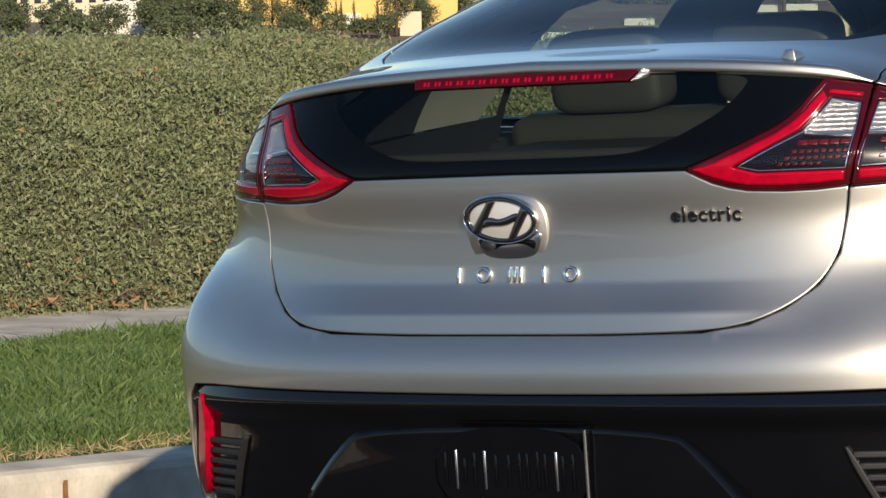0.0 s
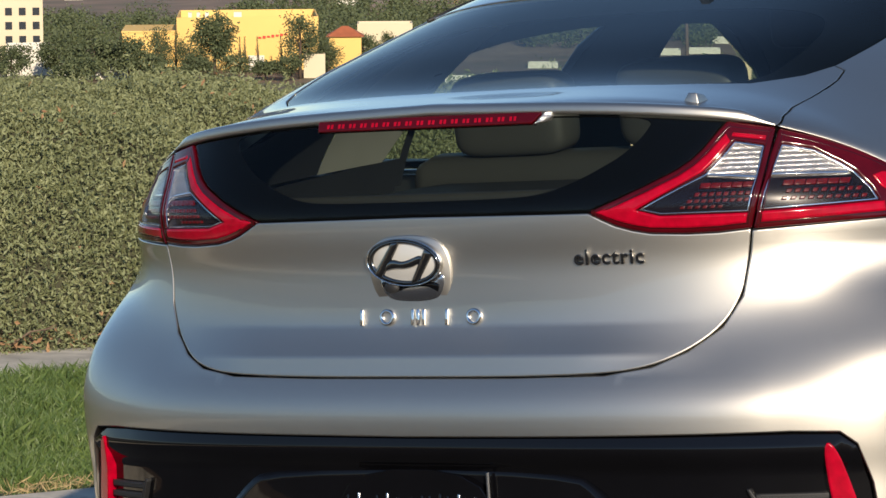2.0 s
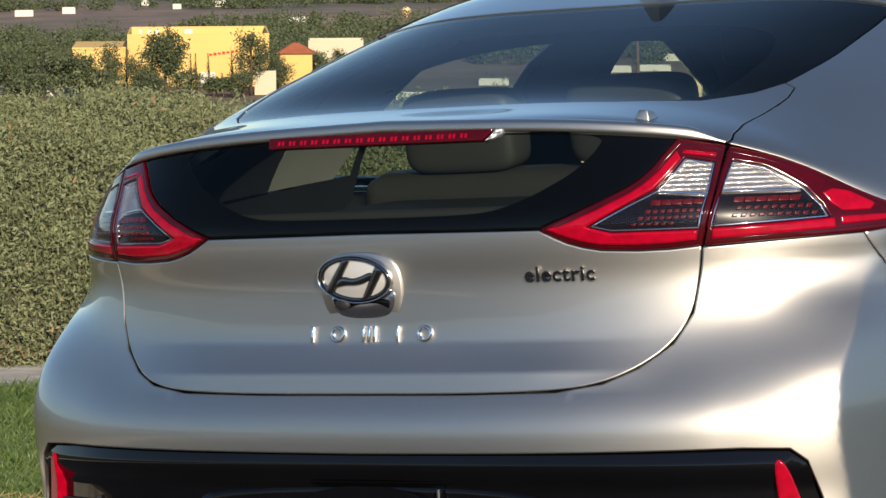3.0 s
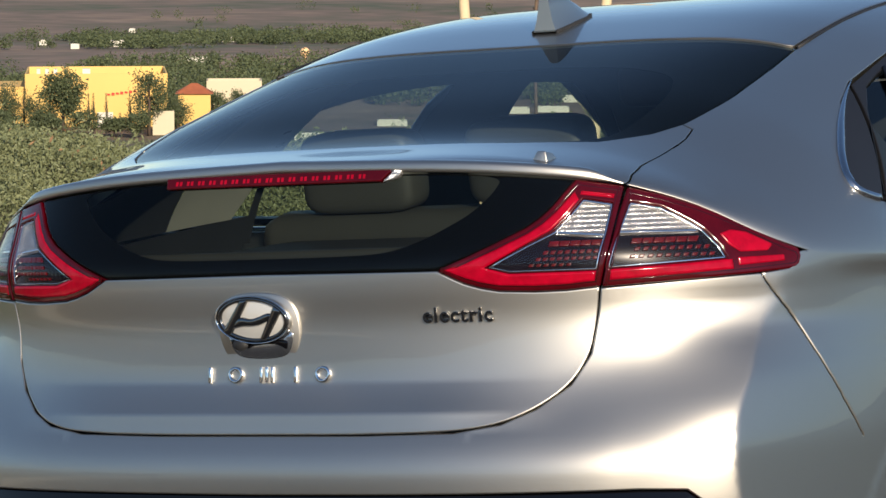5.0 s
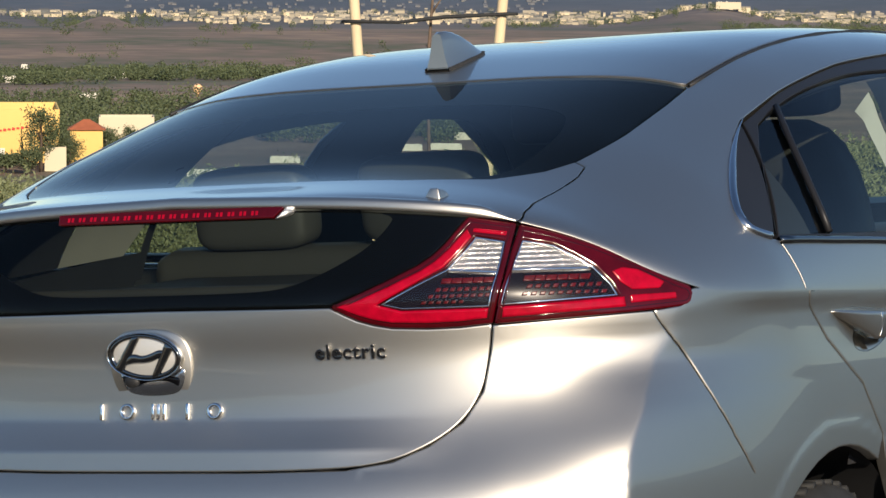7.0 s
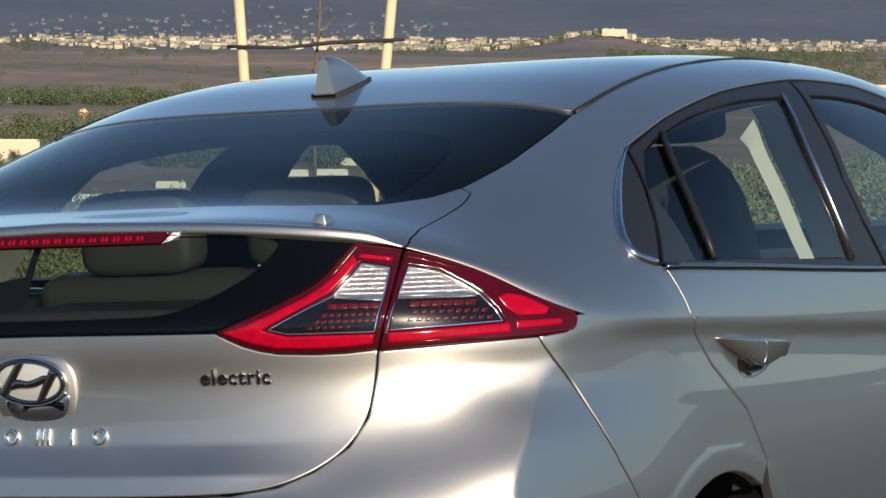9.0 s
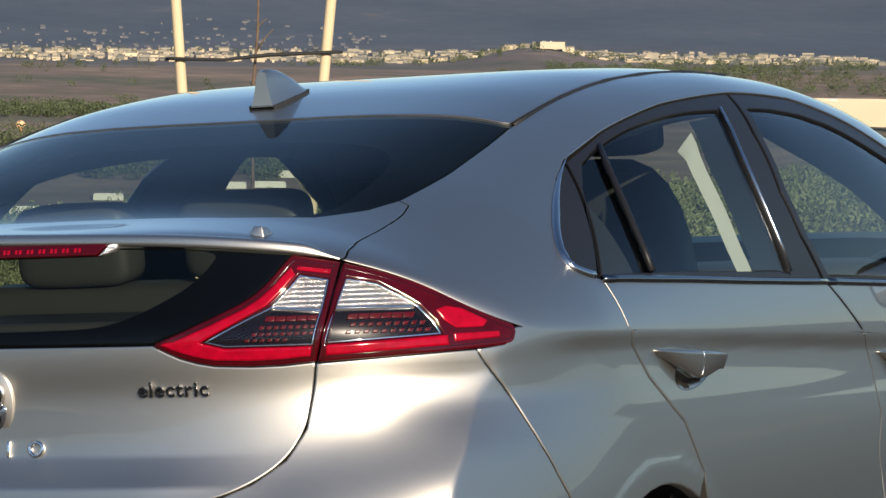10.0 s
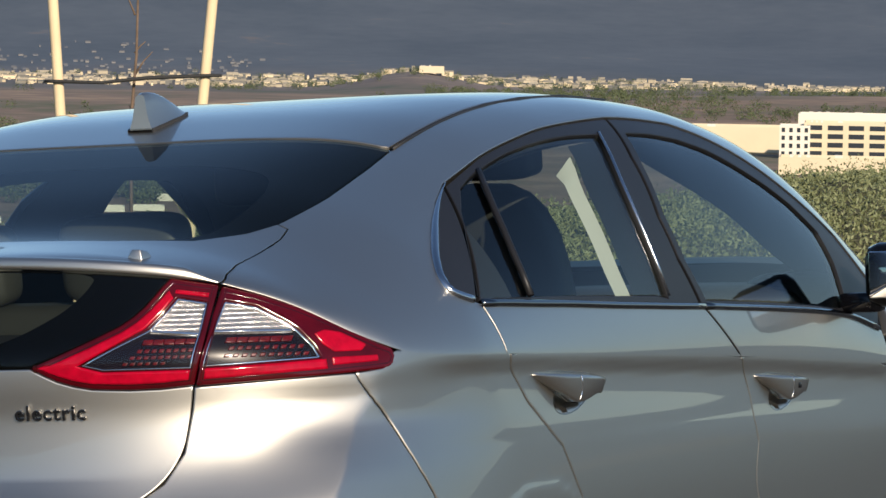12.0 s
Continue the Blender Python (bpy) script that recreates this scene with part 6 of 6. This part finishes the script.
# ---- wheels ----
def wheel():
    w = new("wheel")
    w.parent = car
    bm = bmesh.new()
    prof = [(-0.095, 0.205), (-0.100, 0.235), (-0.100, 0.275), (-0.085, 0.295), (-0.06, 0.302), (0.06, 0.302), (0.085, 0.295), (0.100, 0.275), (0.100, 0.235), (0.095, 0.205)]
    n = 64
    rings = [[bm.verts.new((x, r * math.cos(a), r * math.sin(a))) for x, r in prof] for a in np.linspace(0, 2 * math.pi, n, endpoint=False)]
    for i in range(n):
        a, b = rings[i], rings[(i + 1) % n]
        for j in range(len(prof) - 1):
            bm.faces.new((a[j], b[j], b[j + 1], a[j + 1]))
    for i in range(48):
        a = 2 * math.pi * i / 48
        for x in (-0.055, 0.0, 0.055):
            block(bm, (x, 0.3015 * math.cos(a), 0.3015 * math.sin(a)), (0.040, 0.026, 0.010), (math.degrees(a) - 90, 0, 12 if x else 0))
    part("tyre", bm, RUBBER, w)
    bm = bmesh.new()
    prof = [(0.06, 0.03), (0.075, 0.06), (0.05, 0.10), (0.06, 0.19), (0.09, 0.207), (-0.09, 0.207), (-0.09, 0.18)]
    rings = [[bm.verts.new((x if (i // 6) % 2 or r > 0.18 or r < 0.07 else x - 0.05, r * math.cos(a), r * math.sin(a))) for x, r in prof] for i, a in enumerate(np.linspace(0, 2 * math.pi, 60, endpoint=False))]
    for i in range(60):
        a, b = rings[i], rings[(i + 1) % 60]
        for j in range(len(prof) - 1):
            bm.faces.new((a[j], b[j], b[j + 1], a[j + 1]))
    bm.faces.new([r[0] for r in rings])
    part("rim", bm, SATIN, w)
    return w


w0 = wheel()
w0.matrix_basis = pose(0.79, ARCH_Y, 0.305)
copy_thing(w0, pose(0.79, 3.60, 0.305))
copy_thing(w0, pose(-0.79, ARCH_Y, 0.305, 0, 0, 180))
copy_thing(w0, pose(-0.79, 3.60, 0.305, 0, 0, 180))

# ---- inside and under the skin ----
vs, fs = sheet(pushed(lower, -0.05), np.linspace(-4.9, 4.9, 160), np.linspace(0.22, 0.90, 16))
keep = []
for f in fs:
    c = vs[list(f)].mean(0)
    if min(math.hypot(c[1] - ARCH_Y, c[2] - 0.32), math.hypot(c[1] - 3.60, c[2] - 0.32)) > 0.37:
        keep.append(f)
solid("inner_shell", vs, keep, DARK_TRIM, car)
for y0 in (ARCH_Y, 3.60):
    for k in (-1, 1):
        bm = bmesh.new()
        n = 24
        a_ = [[bm.verts.new((k * x, y0 + 0.36 * math.cos(t), 0.32 + 0.36 * math.sin(t))) for x in (0.60, 0.885)] for t in np.linspace(-0.3, math.pi + 0.3, n)]
        for p_, q_ in zip(a_, a_[1:]):
            bm.faces.new((p_[0], p_[1], q_[1], q_[0]))
        part("arch_liner", bm, MATT_BLACK, car)
bm = bmesh.new()
block(bm, (0, 2.2, 0.24), (1.5, 4.0, 0.10), (0, 0, 0), 0.04)
block(bm, (0, 0.75, 0.62), (1.30, 1.0, 0.05), (0, 0, 0), 0.02)
part("floor_pan", bm, DARK_TRIM, car)
vs, fs = sheet(pushed(roof, -0.035), np.linspace(-0.46, 0.46, 30) * B, np.linspace(1.04, 2.42, 30))
solid("headliner", vs, [f[::-1] for f in fs], DARK_TRIM, car)
def pillar_sheet(k, b0, b1, y0, y1, mat, slant=0.0, inset_by=0.05, label=""):
    """A lining just inside the skin; slant: how much further ahead its front edge runs towards the roof."""
    bb, tt = np.meshgrid(np.linspace(b0, b1, 12), np.linspace(0, 1, 12))
    g = pushed(roof, -inset_by)(bb * B, y0 + tt * (y1 - y0 + slant * (b1 - bb)))
    solid("pillar_lining", g.reshape(-1, 3) * (k, 1, 1), [(i * 12 + j, i * 12 + j + 1, i * 12 + j + 13, i * 12 + j + 12) for i in range(11) for j in range(11)], mat, car, label=label)


pillar_sheet(-1, 0.53, 0.875, 0.97, 1.21, PALE_TRIM, 0.75, label="pale lining of the rear pillar")
pillar_sheet(-1, 0.53, 0.875, 0.40, 0.968, DARK_TRIM)
pillar_sheet(1, 0.53, 0.99, 0.42, 1.01, DARK_TRIM)
pillar_sheet(-1, 0.66, 0.93, 1.275, 1.305, DARK_TRIM)
pillar_sheet(-1, 0.53, 0.99, 1.94, 2.26, DARK_TRIM, 0.06)
pillar_sheet(-1, 0.86, 0.99, 0.42, 1.24, DARK_TRIM, inset_by=0.075)

# the grey lining of the windscreen's pillar
bb, yy = np.meshgrid(np.linspace(0, 1, 10), np.linspace(2.50, 3.42, 20))
_in = curve(2.50, 0.26, 2.94, 0.315, 3.03, 0.345, 3.19, 0.405, 3.35, 0.45, 3.42, 0.49)
_out = curve(2.50, 0.50, 2.80, 0.53, 3.05, 0.61, 3.42, 0.75)
g = pushed(roof, -0.03)((_in(yy) + bb * (_out(yy) - _in(yy))) * B, yy)
solid("windscreen_pillar_lining", g.reshape(-1, 3), [(i * 10 + j, i * 10 + j + 1, i * 10 + j + 11, i * 10 + j + 10) for i in range(19) for j in range(9)], GREY_TRIM, car, label="grey lining of the windscreen pillar")
# the linings over the side windows and down the windscreen pillars
for k in (-1, 1):
    for name, y0, y1, edge in (("roof_side_lining", 0.98, 2.56, curve(0.98, 0.70, 1.2, 0.69, 1.35, 0.668, 1.6, 0.655, 1.9, 0.652, 2.2, 0.645, 2.56, 0.615) if k < 0 else curve(0.98, 0.60, 2.56, 0.60)),
                               ("windscreen_pillar_lining", 2.56, 2.98, curve(2.56, 0.615, 2.72, 0.65, 2.85, 0.70, 2.98, 0.76))):
        bb, yy = np.meshgrid(np.linspace(0, 1, 8), np.linspace(y0, y1, 24))
        g = pushed(roof, -0.04)((0.45 + 0.10 * smooth_step((yy - 2.5) / 0.5) + bb * (edge(yy) - 0.45 - 0.10 * smooth_step((yy - 2.5) / 0.5))) * B, yy)
        solid(name, g.reshape(-1, 3) * (k, 1, 1), [(i * 8 + j, i * 8 + j + 1, i * 8 + j + 9, i * 8 + j + 8) for i in range(23) for j in range(7)], DARK_TRIM, car)

def cushion(bm, c, size, rot=(0, 0, 0), r=0.04):
    """A padded block: flat faces, full round edges."""
    m = pose(*c, *rot)
    k, p = 28, 2 / (3.2 if r > 0.045 else 5.5)
    f = lambda v: math.copysign(abs(v) ** p, v)
    rows = []
    for a in np.linspace(-math.pi / 2, math.pi / 2, 15):
        rows.append([bm.verts.new(m @ Vector((f(math.cos(a)) * f(math.cos(t)) * size[0] / 2, f(math.cos(a)) * f(math.sin(t)) * size[1] / 2, f(math.sin(a)) * size[2] / 2))) for t in np.linspace(0, 2 * math.pi, k, endpoint=False)])
    for a, b in zip(rows, rows[1:]):
        for i in range(k):
            bm.faces.new((a[i], a[(i + 1) % k], b[(i + 1) % k], b[i]))
    bmesh.ops.remove_doubles(bm, verts=rows[0] + rows[-1], dist=1e-5)


def seat(name, x, y, wide, top, head, mat):
    s = new(name)
    s.parent = car
    bm = bmesh.new()
    if wide > 0.9:
        block(bm, (x, y, (0.50 + top) / 2), (wide, 0.13, top - 0.50), (10, 0, 0), 0.045)
    else:
        cushion(bm, (x, y, (0.42 + top) / 2), (wide, 0.15, top - 0.42), (10, 0, 0), 0.05)
    part("backrest", bm, LEATHER if wide > 0.9 else DARK_TRIM, s)
    bm = bmesh.new()
    cushion(bm, (x, y + 0.27, 0.47), (wide, 0.52, 0.16), (0, 0, 0), 0.05)
    part("seat_cushion", bm, mat, s)
    for hx, hw, hz, hh in head:
        bm = bmesh.new()
        cushion(bm, (hx, y - 0.06, hz), (hw, 0.10, hh), (8, 0, 0), 0.03)
        part("headrest", bm, mat, s)
    return s


seat("rear_bench", -0.0, 1.20, 1.36, 1.062, [(-0.44, 0.26, 1.135, 0.165), (-0.055, 0.265, 1.145, 0.17), (0.44, 0.26, 1.135, 0.165)], LEATHER)
seat("front_seat", 0.33, 2.05, 0.40, 1.29, [(0.38, 0.17, 1.335, 0.09)], DARK_TRIM)
seat("front_seat", -0.27, 2.16, 0.36, 1.19, [(-0.24, 0.20, 1.31, 0.10)], DARK_TRIM)
bm = bmesh.new()
cushion(bm, (0, 3.20, 0.945), (1.42, 0.62, 0.22), (0, 0, 0), 0.04)
cushion(bm, (-0.38, 3.06, 1.03), (0.38, 0.20, 0.10), (0, 0, 0), 0.045)
cushion(bm, (0.645, 3.15, 0.975), (0.25, 0.24, 0.20), (0, 0, 0), 0.08)
part("dashboard", bm, DARK_TRIM, car)
bm = bmesh.new()
tube(bm, [Vector((-0.38, 2.88, 0.98)) + Vector((0.18 * math.cos(a), 0.05 * math.sin(a), 0.17 * math.sin(a))) for a in np.linspace(0, 2 * math.pi, 32, endpoint=False)], 0.014, 8, True)
tube(bm, [(-0.55, 2.88, 0.98), (-0.38, 2.90, 0.97), (-0.21, 2.88, 0.98)], 0.016, 8)
part("steering_wheel", bm, DARK_TRIM, car)
# sunlight on the middle pillar's lining is put into its paler cloth colour
_edge = curve(0.60, 1.62, 0.653, 1.58, 0.714, 1.525, 0.766, 1.511, 0.845, 1.506, 0.908, 1.525, 1.0, 1.56)
for y0, y1, mat, label in ((-0.080, -0.004, LINING, "middle pillar lining, paled to look sunlit"), (0.0, 0.20, MATT_BLACK, "dark inner side of the middle pillar")):
    bb, dd = np.meshgrid(np.linspace(0.64 if mat is LINING else 0.62, 0.97, 14), np.linspace(0, 1, 5))
    g = pushed(roof, -0.022 - (0.006 if mat is LINING else 0))(bb * B, _edge(bb) + y0 + dd * (y1 - y0))
    if mat is LINING:
        g = g + np.stack([0 * dd, 0 * dd, -0.03 * (1 - dd) * smooth_step((0.70 - bb) / 0.06)], -1)
    solid("pillar_lining", g.reshape(-1, 3), [(i * 14 + j, i * 14 + j + 1, i * 14 + j + 15, i * 14 + j + 14) for i in range(4) for j in range(13)], mat, car, label=label)
bm = bmesh.new()
block(bm, (0, 0.72, 0.975), (1.16, 0.72, 0.012), (3, 0, 0), 0.004)
block(bm, (0, 1.08, 0.985), (1.16, 0.035, 0.03), (0, 0, 0), 0.010)
part("luggage_cover", bm, DARK_TRIM, car, "dark luggage cover behind the rear bench")
bm = bmesh.new()
block(bm, (0, 0.26, 0.985), (0.92, 0.07, 0.022), (0, 0, 0), 0.008)
part("tailgate_lining", bm, LEATHER, tailgate, "grey lining under the rear pane")
